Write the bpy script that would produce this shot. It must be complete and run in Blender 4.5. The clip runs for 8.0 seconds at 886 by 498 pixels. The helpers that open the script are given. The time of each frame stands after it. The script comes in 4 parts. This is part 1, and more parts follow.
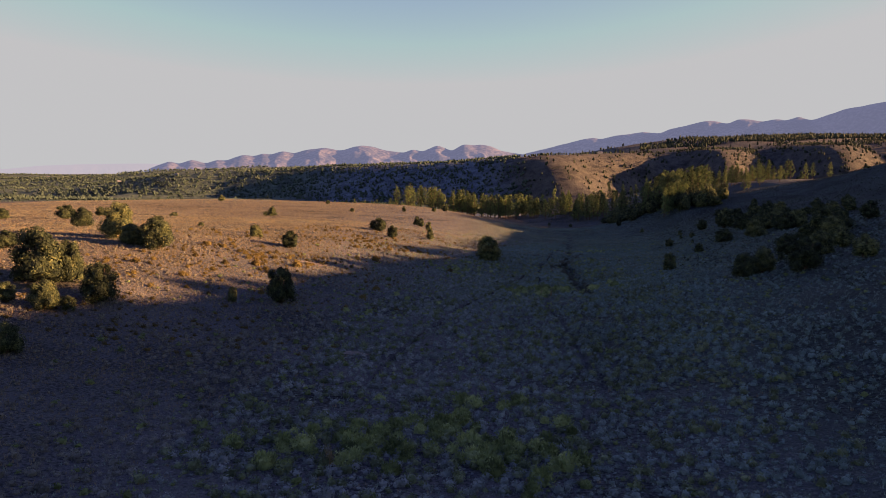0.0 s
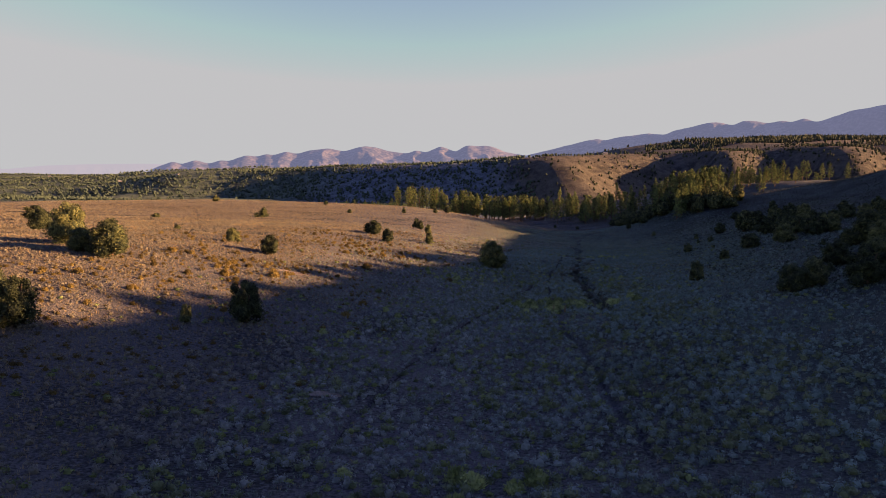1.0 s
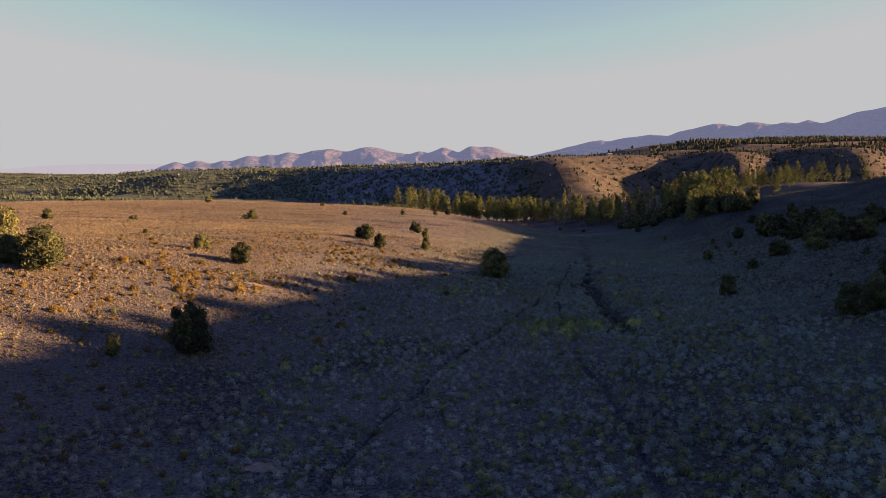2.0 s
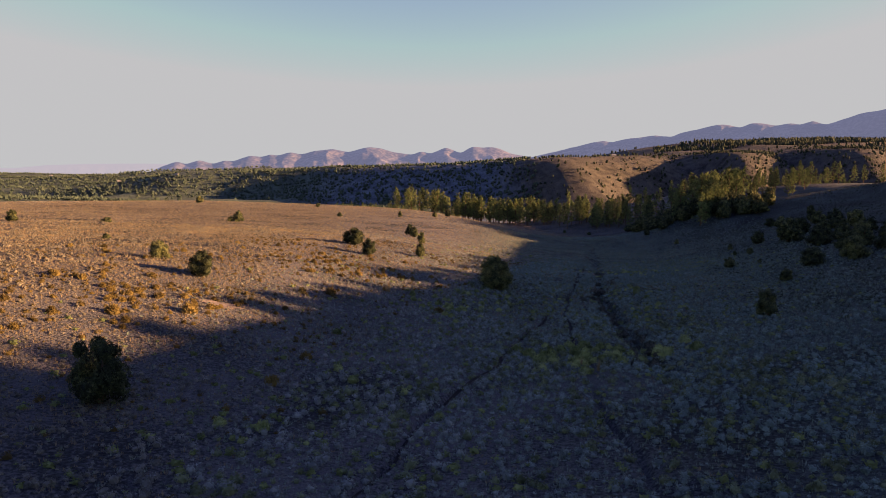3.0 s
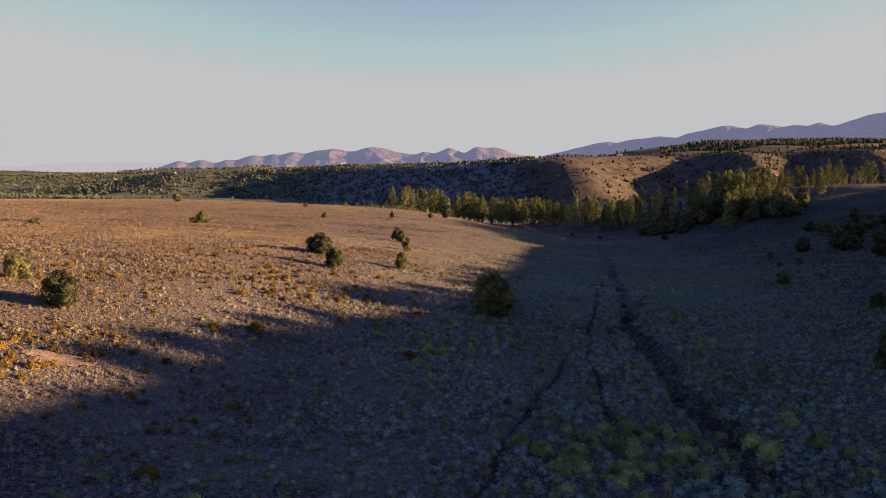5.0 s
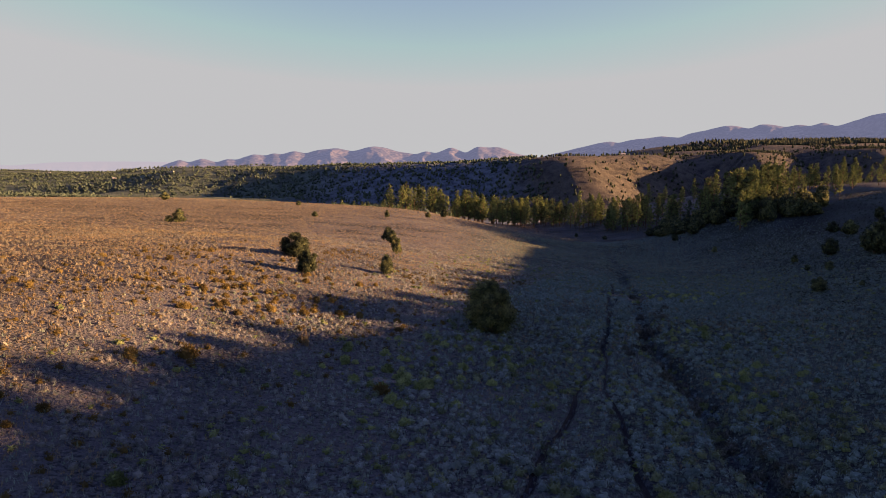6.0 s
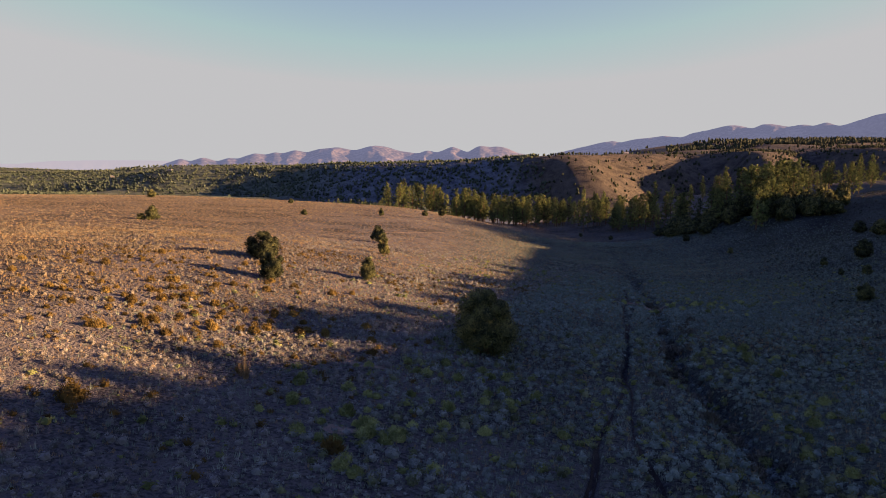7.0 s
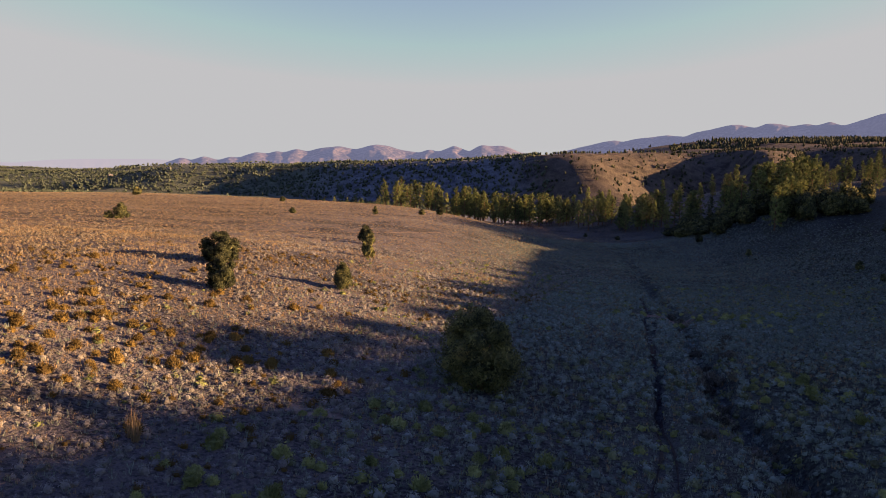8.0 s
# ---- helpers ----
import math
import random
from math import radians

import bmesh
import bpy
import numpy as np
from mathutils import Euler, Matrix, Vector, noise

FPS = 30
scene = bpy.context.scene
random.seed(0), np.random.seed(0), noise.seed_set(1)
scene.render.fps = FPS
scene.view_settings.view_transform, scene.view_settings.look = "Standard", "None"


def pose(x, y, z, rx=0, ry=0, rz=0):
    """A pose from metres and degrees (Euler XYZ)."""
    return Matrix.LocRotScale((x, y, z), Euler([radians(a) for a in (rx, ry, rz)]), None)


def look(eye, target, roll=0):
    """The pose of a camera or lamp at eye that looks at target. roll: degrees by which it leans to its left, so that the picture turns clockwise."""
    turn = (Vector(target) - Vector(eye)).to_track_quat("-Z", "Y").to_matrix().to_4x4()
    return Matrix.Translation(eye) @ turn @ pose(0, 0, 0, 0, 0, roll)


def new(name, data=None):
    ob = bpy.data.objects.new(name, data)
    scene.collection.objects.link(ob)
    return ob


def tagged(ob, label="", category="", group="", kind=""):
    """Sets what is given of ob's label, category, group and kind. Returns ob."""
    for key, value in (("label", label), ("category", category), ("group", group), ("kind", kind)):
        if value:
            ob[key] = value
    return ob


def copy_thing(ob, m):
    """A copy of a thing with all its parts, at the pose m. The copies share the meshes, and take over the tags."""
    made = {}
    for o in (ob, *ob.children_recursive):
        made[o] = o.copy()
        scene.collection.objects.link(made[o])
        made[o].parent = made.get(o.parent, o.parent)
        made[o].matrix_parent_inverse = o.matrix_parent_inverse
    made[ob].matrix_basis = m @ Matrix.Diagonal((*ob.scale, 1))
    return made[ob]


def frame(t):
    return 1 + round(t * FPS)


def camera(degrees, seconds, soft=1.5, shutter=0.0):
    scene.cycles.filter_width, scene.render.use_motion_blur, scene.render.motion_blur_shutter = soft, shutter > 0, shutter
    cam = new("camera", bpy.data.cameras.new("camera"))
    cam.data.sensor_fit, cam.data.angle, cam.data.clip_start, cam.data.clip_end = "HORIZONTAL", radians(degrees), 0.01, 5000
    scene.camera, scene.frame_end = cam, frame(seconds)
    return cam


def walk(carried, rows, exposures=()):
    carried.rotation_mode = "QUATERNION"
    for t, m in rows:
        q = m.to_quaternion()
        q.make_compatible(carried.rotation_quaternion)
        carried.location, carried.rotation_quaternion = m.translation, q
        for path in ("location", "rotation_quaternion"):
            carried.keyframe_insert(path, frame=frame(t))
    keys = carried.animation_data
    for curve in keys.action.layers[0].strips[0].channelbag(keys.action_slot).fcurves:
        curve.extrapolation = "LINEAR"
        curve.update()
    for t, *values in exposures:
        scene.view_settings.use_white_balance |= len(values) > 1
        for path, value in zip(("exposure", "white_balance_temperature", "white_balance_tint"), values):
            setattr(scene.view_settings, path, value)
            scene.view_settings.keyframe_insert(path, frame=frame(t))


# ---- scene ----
# The flight: seconds, eye (x, y, z), heading to the left, pitch up and lean to the left in degrees.
cam = camera(63.9, 8.0, soft=0.85)
FLIGHT = [
    (0, -0.82, -0.84, 17.65, -0.577, -5.862, 0.332),
    (0.5, -0.38, 6.18, 17.35, -0.434, -5.817, 0.409),
    (1, 0.10, 13.17, 17.17, -0.306, -5.777, 0.483),
    (1.5, 0.63, 20.12, 17.08, -0.191, -5.741, 0.556),
    (2, 1.19, 27.03, 17.01, -0.087, -5.712, 0.626),
    (2.5, 1.78, 33.92, 16.95, 0.006, -5.686, 0.695),
    (3, 2.40, 40.77, 16.85, 0.090, -5.667, 0.761),
    (3.5, 3.04, 47.59, 16.70, 0.167, -5.651, 0.826),
    (4, 3.70, 54.39, 16.49, 0.239, -5.642, 0.888),
    (4.5, 4.36, 61.16, 16.19, 0.305, -5.637, 0.948),
    (5, 5.03, 67.91, 15.82, 0.368, -5.637, 1.007),
    (5.5, 5.70, 74.64, 15.38, 0.429, -5.643, 1.063),
    (6, 6.36, 81.34, 14.90, 0.490, -5.653, 1.117),
    (6.5, 7.00, 88.03, 14.39, 0.552, -5.668, 1.170),
    (7, 7.63, 94.71, 13.87, 0.615, -5.690, 1.220),
    (7.5, 8.23, 101.37, 13.42, 0.682, -5.715, 1.268),
    (8, 8.81, 108.01, 13.04, 0.754, -5.746, 1.314),
]


def flown(x, y, z, heading, pitch, lean):
    a, b = radians(heading), radians(pitch)
    way = Vector((-math.sin(a) * math.cos(b), math.cos(a) * math.cos(b), math.sin(b)))
    eye = Vector((x, y, z))
    return look(eye, eye + 2 * way, lean)


EXPOSURE = 2.72
walk(cam, [(row[0], flown(*row[1:])) for row in FLIGHT], [(0, EXPOSURE), (8, EXPOSURE)])

# ---- light: a low sun from the right and a clear evening sky ----
SUN_SIDE, SUN_UP = 0.0, 11.0   # degrees: from +x towards +y, and above the level
sun_way = Vector((math.cos(radians(SUN_SIDE)) * math.cos(radians(SUN_UP)),
                  math.sin(radians(SUN_SIDE)) * math.cos(radians(SUN_UP)), math.sin(radians(SUN_UP))))
sun = new("sun", bpy.data.lights.new("sun", "SUN"))
sun.data.energy, sun.data.angle, sun.data.color = 4.65, radians(0.6), (1.0, 0.53, 0.245)
sun.matrix_basis = look((0, 0, 300), Vector((0, 0, 300)) - sun_way)

world = bpy.data.worlds.new("evening_sky")
scene.world = world
world.use_nodes = True
wn = world.node_tree
wn.nodes.clear()
sky = wn.nodes.new("ShaderNodeTexSky")
sky.sky_type, sky.sun_disc = "NISHITA", False
sky.sun_elevation, sky.sun_rotation = radians(SUN_UP), radians(90 - SUN_SIDE)
sky.altitude, sky.air_density, sky.dust_density, sky.ozone_density = 1800, 0.55, 1.0, 2.0
lift = wn.nodes.new("ShaderNodeMix")
lift.data_type, lift.blend_type = "RGBA", "MULTIPLY"
lift.inputs["Factor"].default_value = 1.0
lift.inputs["B"].default_value = (0.885, 0.61, 1.145, 1.0)
cap = wn.nodes.new("ShaderNodeMix")
cap.data_type, cap.blend_type = "RGBA", "DARKEN"
cap.inputs["Factor"].default_value = 1.0
cap.inputs["B"].default_value = (1.0, 0.99, 1.01, 1.0)
glow = wn.nodes.new("ShaderNodeBackground")
glow.inputs["Strength"].default_value = 0.083
wout = wn.nodes.new("ShaderNodeOutputWorld")
wn.links.new(sky.outputs["Color"], lift.inputs["A"])
wn.links.new(lift.outputs["Result"], cap.inputs["A"])
wn.links.new(cap.outputs["Result"], glow.inputs["Color"])
wn.links.new(glow.outputs["Background"], wout.inputs["Surface"])


# ---- materials ----
def material(name, stops, scale=1.0, detail=4.0, fine=0.0, fine_scale=12.0, rough=0.9, bump=0.0, bump_scale=8.0, island=0.0, item=0.0, glowing=None, spec=0.15, leaf=0.0, broad=(0.05, 0.0)):
    """Colour from a ramp over noise at real-world size, with broad patches, finer grain, chance per leaf or per object, and relief."""
    m = bpy.data.materials.new(name)
    m.use_nodes = True
    nt = m.node_tree
    bsdf = nt.nodes["Principled BSDF"]
    bsdf.inputs["Roughness"].default_value = rough
    bsdf.inputs["Specular IOR Level"].default_value = spec
    geo = nt.nodes.new("ShaderNodeNewGeometry")

    def noise_at(s, d):
        n = nt.nodes.new("ShaderNodeTexNoise")
        n.inputs["Scale"].default_value, n.inputs["Detail"].default_value = s, d
        nt.links.new(geo.outputs["Position"], n.inputs["Vector"])
        return n.outputs["Fac"]

    def arith(op, a, b):
        n = nt.nodes.new("ShaderNodeMath")
        n.operation = op
        for k, v in enumerate((a, b)):
            if isinstance(v, (int, float)):
                n.inputs[k].default_value = v
            else:
                nt.links.new(v, n.inputs[k])
        return n.outputs[0]

    value = noise_at(scale, detail)
    if fine:
        value = arith("ADD", value, arith("MULTIPLY", arith("SUBTRACT", noise_at(fine_scale, 3), 0.5), fine))
    if broad[1]:
        value = arith("ADD", value, arith("MULTIPLY", arith("SUBTRACT", noise_at(broad[0], 3), 0.5), broad[1]))
    if island:
        value = arith("ADD", value, arith("MULTIPLY", arith("SUBTRACT", geo.outputs["Random Per Island"], 0.5), island))
    if item:
        info = nt.nodes.new("ShaderNodeObjectInfo")
        value = arith("ADD", value, arith("MULTIPLY", arith("SUBTRACT", info.outputs["Random"], 0.5), item))
    ramp = nt.nodes.new("ShaderNodeValToRGB")
    els = ramp.color_ramp.elements
    while len(els) < len(stops):
        els.new(0.5)
    for e, (p, c) in zip(els, stops):
        e.position, e.color = p, (*c, 1)
    nt.links.new(value, ramp.inputs["Fac"])
    nt.links.new(ramp.outputs["Color"], bsdf.inputs["Base Color"])
    if bump:
        b = nt.nodes.new("ShaderNodeBump")
        b.inputs["Strength"].default_value, b.inputs["Distance"].default_value = 1.0, bump
        nt.links.new(noise_at(bump_scale, 5), b.inputs["Height"])
        nt.links.new(b.outputs["Normal"], bsdf.inputs["Normal"])
    if leaf:
        thin = nt.nodes.new("ShaderNodeBsdfTranslucent")
        nt.links.new(ramp.outputs["Color"], thin.inputs["Color"])
        mix = nt.nodes.new("ShaderNodeMixShader")
        mix.inputs[0].default_value = leaf
        nt.links.new(bsdf.outputs[0], mix.inputs[1])
        nt.links.new(thin.outputs[0], mix.inputs[2])
        nt.links.new(mix.outputs[0], nt.nodes["Material Output"].inputs["Surface"])
    if glowing:
        bsdf.inputs["Emission Color"].default_value = (*glowing, 1)
        bsdf.inputs["Emission Strength"].default_value = 1.0
    return m


SOIL = material("soil_and_dry_grass", [(0.24, (0.020, 0.021, 0.023)), (0.42, (0.047, 0.049, 0.052)), (0.58, (0.103, 0.098, 0.095)), (0.70, (0.068, 0.070, 0.070)), (0.82, (0.150, 0.138, 0.130))],
                scale=0.09, detail=9, fine=1.25, fine_scale=4.2, broad=(0.03, 0.55), bump=0.6, bump_scale=4.5)


def turned_by_place(m, near, far, side, other, colour):
    """Lets a surface take on another tint: along y from near to far, and along x from one side to the other."""
    nt = m.node_tree
    bsdf = nt.nodes["Principled BSDF"]
    place = nt.nodes.new("ShaderNodeSeparateXYZ")
    nt.links.new(nt.nodes.new("ShaderNodeNewGeometry").outputs["Position"], place.inputs[0])
    north, across, both = nt.nodes.new("ShaderNodeMapRange"), nt.nodes.new("ShaderNodeMapRange"), nt.nodes.new("ShaderNodeMath")
    nt.links.new(place.outputs["Y"], north.inputs["Value"])
    nt.links.new(place.outputs["X"], across.inputs["Value"])
    north.inputs["From Min"].default_value, north.inputs["From Max"].default_value = near, far
    across.inputs["From Min"].default_value, across.inputs["From Max"].default_value = side, other
    both.operation = "MULTIPLY"
    nt.links.new(north.outputs[0], both.inputs[0])
    nt.links.new(across.outputs[0], both.inputs[1])
    mix = nt.nodes.new("ShaderNodeMix")
    mix.data_type, mix.blend_type, mix.clamp_result = "RGBA", "MULTIPLY", False
    nt.links.new(both.outputs[0], mix.inputs["Factor"])
    nt.links.new(bsdf.inputs["Base Color"].links[0].from_socket, mix.inputs["A"])
    mix.inputs["B"].default_value = (*colour, 1)
    nt.links.new(mix.outputs["Result"], bsdf.inputs["Base Color"])


# dry grass on the far nose and mesa
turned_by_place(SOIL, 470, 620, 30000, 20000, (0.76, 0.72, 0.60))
# scrub slopes west of them, brightened blue: haze over shade put into colour
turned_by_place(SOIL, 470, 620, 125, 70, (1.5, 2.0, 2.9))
# that blue partly taken back, greener, over the sunlit basin
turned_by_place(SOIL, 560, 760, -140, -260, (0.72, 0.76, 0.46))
# shade put into the soil colour, darker and greener from the valley's bottom eastwards
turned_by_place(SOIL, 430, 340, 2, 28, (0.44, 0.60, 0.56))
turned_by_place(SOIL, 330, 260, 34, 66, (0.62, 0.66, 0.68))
# soil slightly paler and bluer along the foot of the western slope
turned_by_place(SOIL, 430, 340, -40, -15, (1.07, 1.10, 1.17))
# soil and dry turf tinted more golden on the western slope and flat
turned_by_place(SOIL, 480, 400, -28, -50, (1.05, 0.96, 0.78))
TRODDEN = material("shade_dark_trodden_soil", [(0.3, (0.012, 0.011, 0.011)), (0.7, (0.028, 0.024, 0.022))], scale=1.5, detail=4, bump=0.1, bump_scale=6)
DUST = material("pale_dusty_soil", [(0.3, (0.10, 0.083, 0.070)), (0.5, (0.155, 0.128, 0.108)), (0.7, (0.21, 0.175, 0.148))], scale=1.2, detail=6, fine=0.5, fine_scale=7, bump=0.12, bump_scale=9)
SAGE = material("sagebrush", [(0.25, (0.082, 0.096, 0.090)), (0.5, (0.165, 0.185, 0.180)), (0.75, (0.255, 0.275, 0.262))], scale=1.3, detail=2, island=0.15, broad=(0.11, 0.5), leaf=0.18)
# second colour of the same sagebrush, toned for the sunlit side
LITSAGE = material("dry_sagebrush", [(0.25, (0.072, 0.077, 0.078)), (0.5, (0.150, 0.156, 0.155)), (0.75, (0.230, 0.237, 0.232))], scale=1.2, detail=2, island=0.15, broad=(0.1, 0.5), leaf=0.18)
OLIVE = material("olive_brush", [(0.25, (0.040, 0.050, 0.026)), (0.5, (0.105, 0.128, 0.066)), (0.75, (0.20, 0.228, 0.125))], scale=1.2, detail=2, island=0.15, broad=(0.12, 0.4), leaf=0.18)
STRAW = material("dry_grass", [(0.2, (0.165, 0.128, 0.074)), (0.5, (0.235, 0.187, 0.112)), (0.8, (0.295, 0.238, 0.148))], scale=0.3, detail=3, island=0.2, leaf=0.4)
MEADOW = material("valley_grass", [(0.2, (0.076, 0.105, 0.082)), (0.5, (0.160, 0.210, 0.168)), (0.8, (0.262, 0.318, 0.262))], scale=0.25, detail=3, island=0.3, leaf=0.25)
# valley grass colour darkened: the eastern slope's shade put into the scrub
SCRUB = material("shade_toned_scrub", [(0.2, (0.018, 0.025, 0.019)), (0.5, (0.042, 0.053, 0.040)), (0.8, (0.080, 0.094, 0.069))], scale=0.5, detail=3, island=0.2, broad=(0.09, 0.4), leaf=0.15)
GOLD = material("rabbitbrush_yellow", [(0.2, (0.070, 0.054, 0.020)), (0.5, (0.125, 0.094, 0.030)), (0.8, (0.180, 0.138, 0.046))], scale=0.9, detail=2, island=0.15, item=0.6, leaf=0.3)
FRESH = material("shrub_green", [(0.2, (0.070, 0.092, 0.034)), (0.5, (0.180, 0.220, 0.086)), (0.8, (0.32, 0.365, 0.155))], scale=1.2, detail=2, island=0.15, item=0.4, leaf=0.3)
JUNIPER = material("juniper_foliage", [(0.2, (0.010, 0.015, 0.011)), (0.5, (0.052, 0.066, 0.034)), (0.8, (0.185, 0.195, 0.078))], scale=1.2, detail=3, island=0.3, item=0.3, leaf=0.24)
PINE = material("pine_needles", [(0.2, (0.022, 0.033, 0.018)), (0.5, (0.094, 0.128, 0.052)), (0.8, (0.205, 0.240, 0.084))], scale=0.6, detail=3, island=0.2, item=0.3, leaf=0.15)
WOODS = material("far_woods", [(0.2, (0.034, 0.052, 0.041)), (0.5, (0.062, 0.088, 0.066)), (0.8, (0.095, 0.125, 0.088))], scale=0.05, detail=4, island=0.2, leaf=0.35)
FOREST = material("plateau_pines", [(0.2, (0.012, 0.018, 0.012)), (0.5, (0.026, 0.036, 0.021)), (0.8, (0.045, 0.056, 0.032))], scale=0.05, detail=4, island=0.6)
GLOOM = material("dark_gully_brush", [(0.2, (0.032, 0.035, 0.029)), (0.5, (0.072, 0.075, 0.061)), (0.8, (0.14, 0.14, 0.112))], scale=1.5, detail=2, island=0.4, item=0.4, leaf=0.1)
BARK = material("bark", [(0.3, (0.06, 0.042, 0.03)), (0.7, (0.15, 0.105, 0.075))], scale=6, detail=4, bump=0.03, bump_scale=20)
# both ranges emit faintly: bluish and pinkish haze put in as glow
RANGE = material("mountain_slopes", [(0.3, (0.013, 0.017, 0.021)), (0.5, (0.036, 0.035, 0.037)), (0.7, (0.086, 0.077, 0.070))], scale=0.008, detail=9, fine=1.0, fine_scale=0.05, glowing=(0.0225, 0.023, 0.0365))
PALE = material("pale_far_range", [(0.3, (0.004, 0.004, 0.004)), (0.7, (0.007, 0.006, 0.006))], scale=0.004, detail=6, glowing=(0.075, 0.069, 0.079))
WALLING = material("pale_house_wall", [(0.3, (0.22, 0.21, 0.20)), (0.7, (0.30, 0.29, 0.28))], scale=1.0)
ROOFING = material("pale_metal_roof", [(0.3, (0.20, 0.20, 0.205)), (0.7, (0.27, 0.27, 0.275))], scale=1.5, rough=0.55)
# fine leaf hairs catch the sky at a slant; their blue stands for haze
for m in (SAGE, LITSAGE, OLIVE, MEADOW):
    fuzz = m.node_tree.nodes["Principled BSDF"].inputs
    fuzz["Sheen Weight"].default_value, fuzz["Sheen Roughness"].default_value = 0.16, 0.45
    fuzz["Sheen Tint"].default_value = (0.68, 0.85, 1.0, 1.0)
# the eastern shade in the sagebrush colour too: greener growth, darker up the slope
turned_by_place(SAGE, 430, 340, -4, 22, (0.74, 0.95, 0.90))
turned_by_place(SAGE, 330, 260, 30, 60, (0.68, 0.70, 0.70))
# warm sunlit tone put into the colour, tawnier up the western slope
turned_by_place(LITSAGE, 430, 340, -9, -26, (0.84, 0.74, 0.55))


# ---- the lie of the land ----
def curve(places, values, soft):
    """A smooth line through values along an axis, as a function."""
    grid = np.arange(places[0] - 4 * soft, places[-1] + 4 * soft, soft / 6)
    line = np.interp(grid, places, values)
    bell = np.exp(-0.5 * (np.arange(-18, 19) / 6.0) ** 2)
    line = np.convolve(np.pad(line, 18, mode="edge"), bell / bell.sum(), mode="valid")
    return lambda q: np.interp(q, grid, line)


def ease(a, b, q):
    q = np.clip((q - a) / (b - a), 0, 1)
    return q * q * (3 - 2 * q)


TABLE = np.random.RandomState(5).rand(256, 256)


def roughness(x, y, size, octaves=4):
    """Smooth random relief, about -1 to 1, for arrays of places."""
    total, weight, norm = 0.0, 1.0, 0.0
    for k in range(octaves):
        a, b = np.asarray(x) / size + 17.3 * k, np.asarray(y) / size + 5.9 * k
        i, j = np.floor(a).astype(int), np.floor(b).astype(int)
        f, g = a - i, b - j
        f, g = f * f * (3 - 2 * f), g * g * (3 - 2 * g)
        i0, i1, j0, j1 = i % 256, (i + 1) % 256, j % 256, (j + 1) % 256
        v = (TABLE[i0, j0] * (1 - f) + TABLE[i1, j0] * f) * (1 - g) + (TABLE[i0, j1] * (1 - f) + TABLE[i1, j1] * f) * g
        total, norm, weight, size = total + weight * (2 * v - 1), norm + weight, weight * 0.5, size * 0.5
    return total / norm


axis_x = curve([0, 65, 100, 130, 160, 185, 217, 260, 300, 350, 400, 450, 520], [0, 5, 11, 18, 26, 35, 48, 57, 62, 66, 58, 44, 30], 18)
floor_z = curve([-200, 0, 65, 100, 130, 160, 185, 217, 260, 320, 400, 450, 520, 700], [6, 3, 1, -.1, -1, -1.9, -2.9, -4.4, -6.2, -7.6, -8.6, -9.2, -10, -14], 18)
crest_z = curve([-150, 0, 68, 75, 80, 92, 98, 104, 107, 110, 116, 124, 130, 134, 137, 141, 144, 147, 149, 153, 158, 164, 171, 184, 203, 230, 271, 285, 300, 318, 335, 400, 480, 600], [60, 56, 49, 47.6, 45.8, 44.2, 43.7, 44.4, 43.6, 42, 41.8, 41.4, 40.9, 40.6, 39.2, 39.7, 39, 36.8, 35.8, 36.4, 36.4, 35.7, 35, 34.3, 33.3, 31.6, 29.5, 28.7, 25.6, 20.5, 17.5, 17, 10, 0], 3.5)
rim_y = curve([-1500, -900, -513, -270, -100, 60, 120, 160, 320, 620, 900, 2000], [2600, 1980, 1540, 1400, 1290, 1190, 1140, 1105, 1110, 1120, 1180, 1400], 13)
rim_z = curve([-2600, -1500, -900, -513, -270, -100, 91, 160, 395, 600, 755, 900, 2000], [6, 5, 6, 26, 31, 36.5, 44, 50.5, 60, 69, 77, 82, 96], 40)
# spurs and draws of the far rim: x at the top, x at the foot, how far it stands back
SPURS = [(166, 222, 0), (395, 246, 150), (440, 400, 10), (560, 450, 140), (600, 560, 0), (720, 640, 70), (790, 740, 0)]
gully_x = curve([60, 100, 115, 126, 140, 154, 163, 171, 185, 207, 237, 263, 315, 357, 400], [20, 21.5, 23, 24.8, 26.2, 27.3, 29, 31.2, 34.5, 38, 44.5, 50, 57, 57, 52], 5)
TRAILS = [curve([44, 54.4, 64.8, 72.6, 84, 96, 105, 111, 125, 141, 150, 190, 200, 230], [-9, -6.7, -4.7, -3.1, 0, 4.3, 7, 9.5, 13.4, 18.9, 21.8, 31.5, 34, 41], 4),
          curve([60, 100, 135, 141, 147, 161, 175, 200, 230], [12, 15, 18.8, 20, 21.3, 24.4, 28.3, 36, 43], 4)]
# gentle knolls and hollows: x, y, height
KNOLLS = [(-52, 60, -2.16), (-14, 60, -0.58), (24, 60, 0.70), (-52, 98, 1.62), (-14, 98, -0.65), (24, 98, 0.63), (62, 98, 0.36), (-14, 136, 0.43), (24, 136, -0.67), (-52, 174, -0.31), (-14, 174, 0.33), (24, 174, 0.78), (100, 174, -0.55), (-90, 250, 0.37), (-14, 250, -1.18), (100, 250, 0.89), (138, 250, 0.46), (62, 288, -1.02), (138, 288, 0.35), (100, 326, 2.62), (138, 326, 4.37), (176, 326, 1.29), (62, 364, -0.67), (62, 402, -0.50), (100, 402, -0.73)]


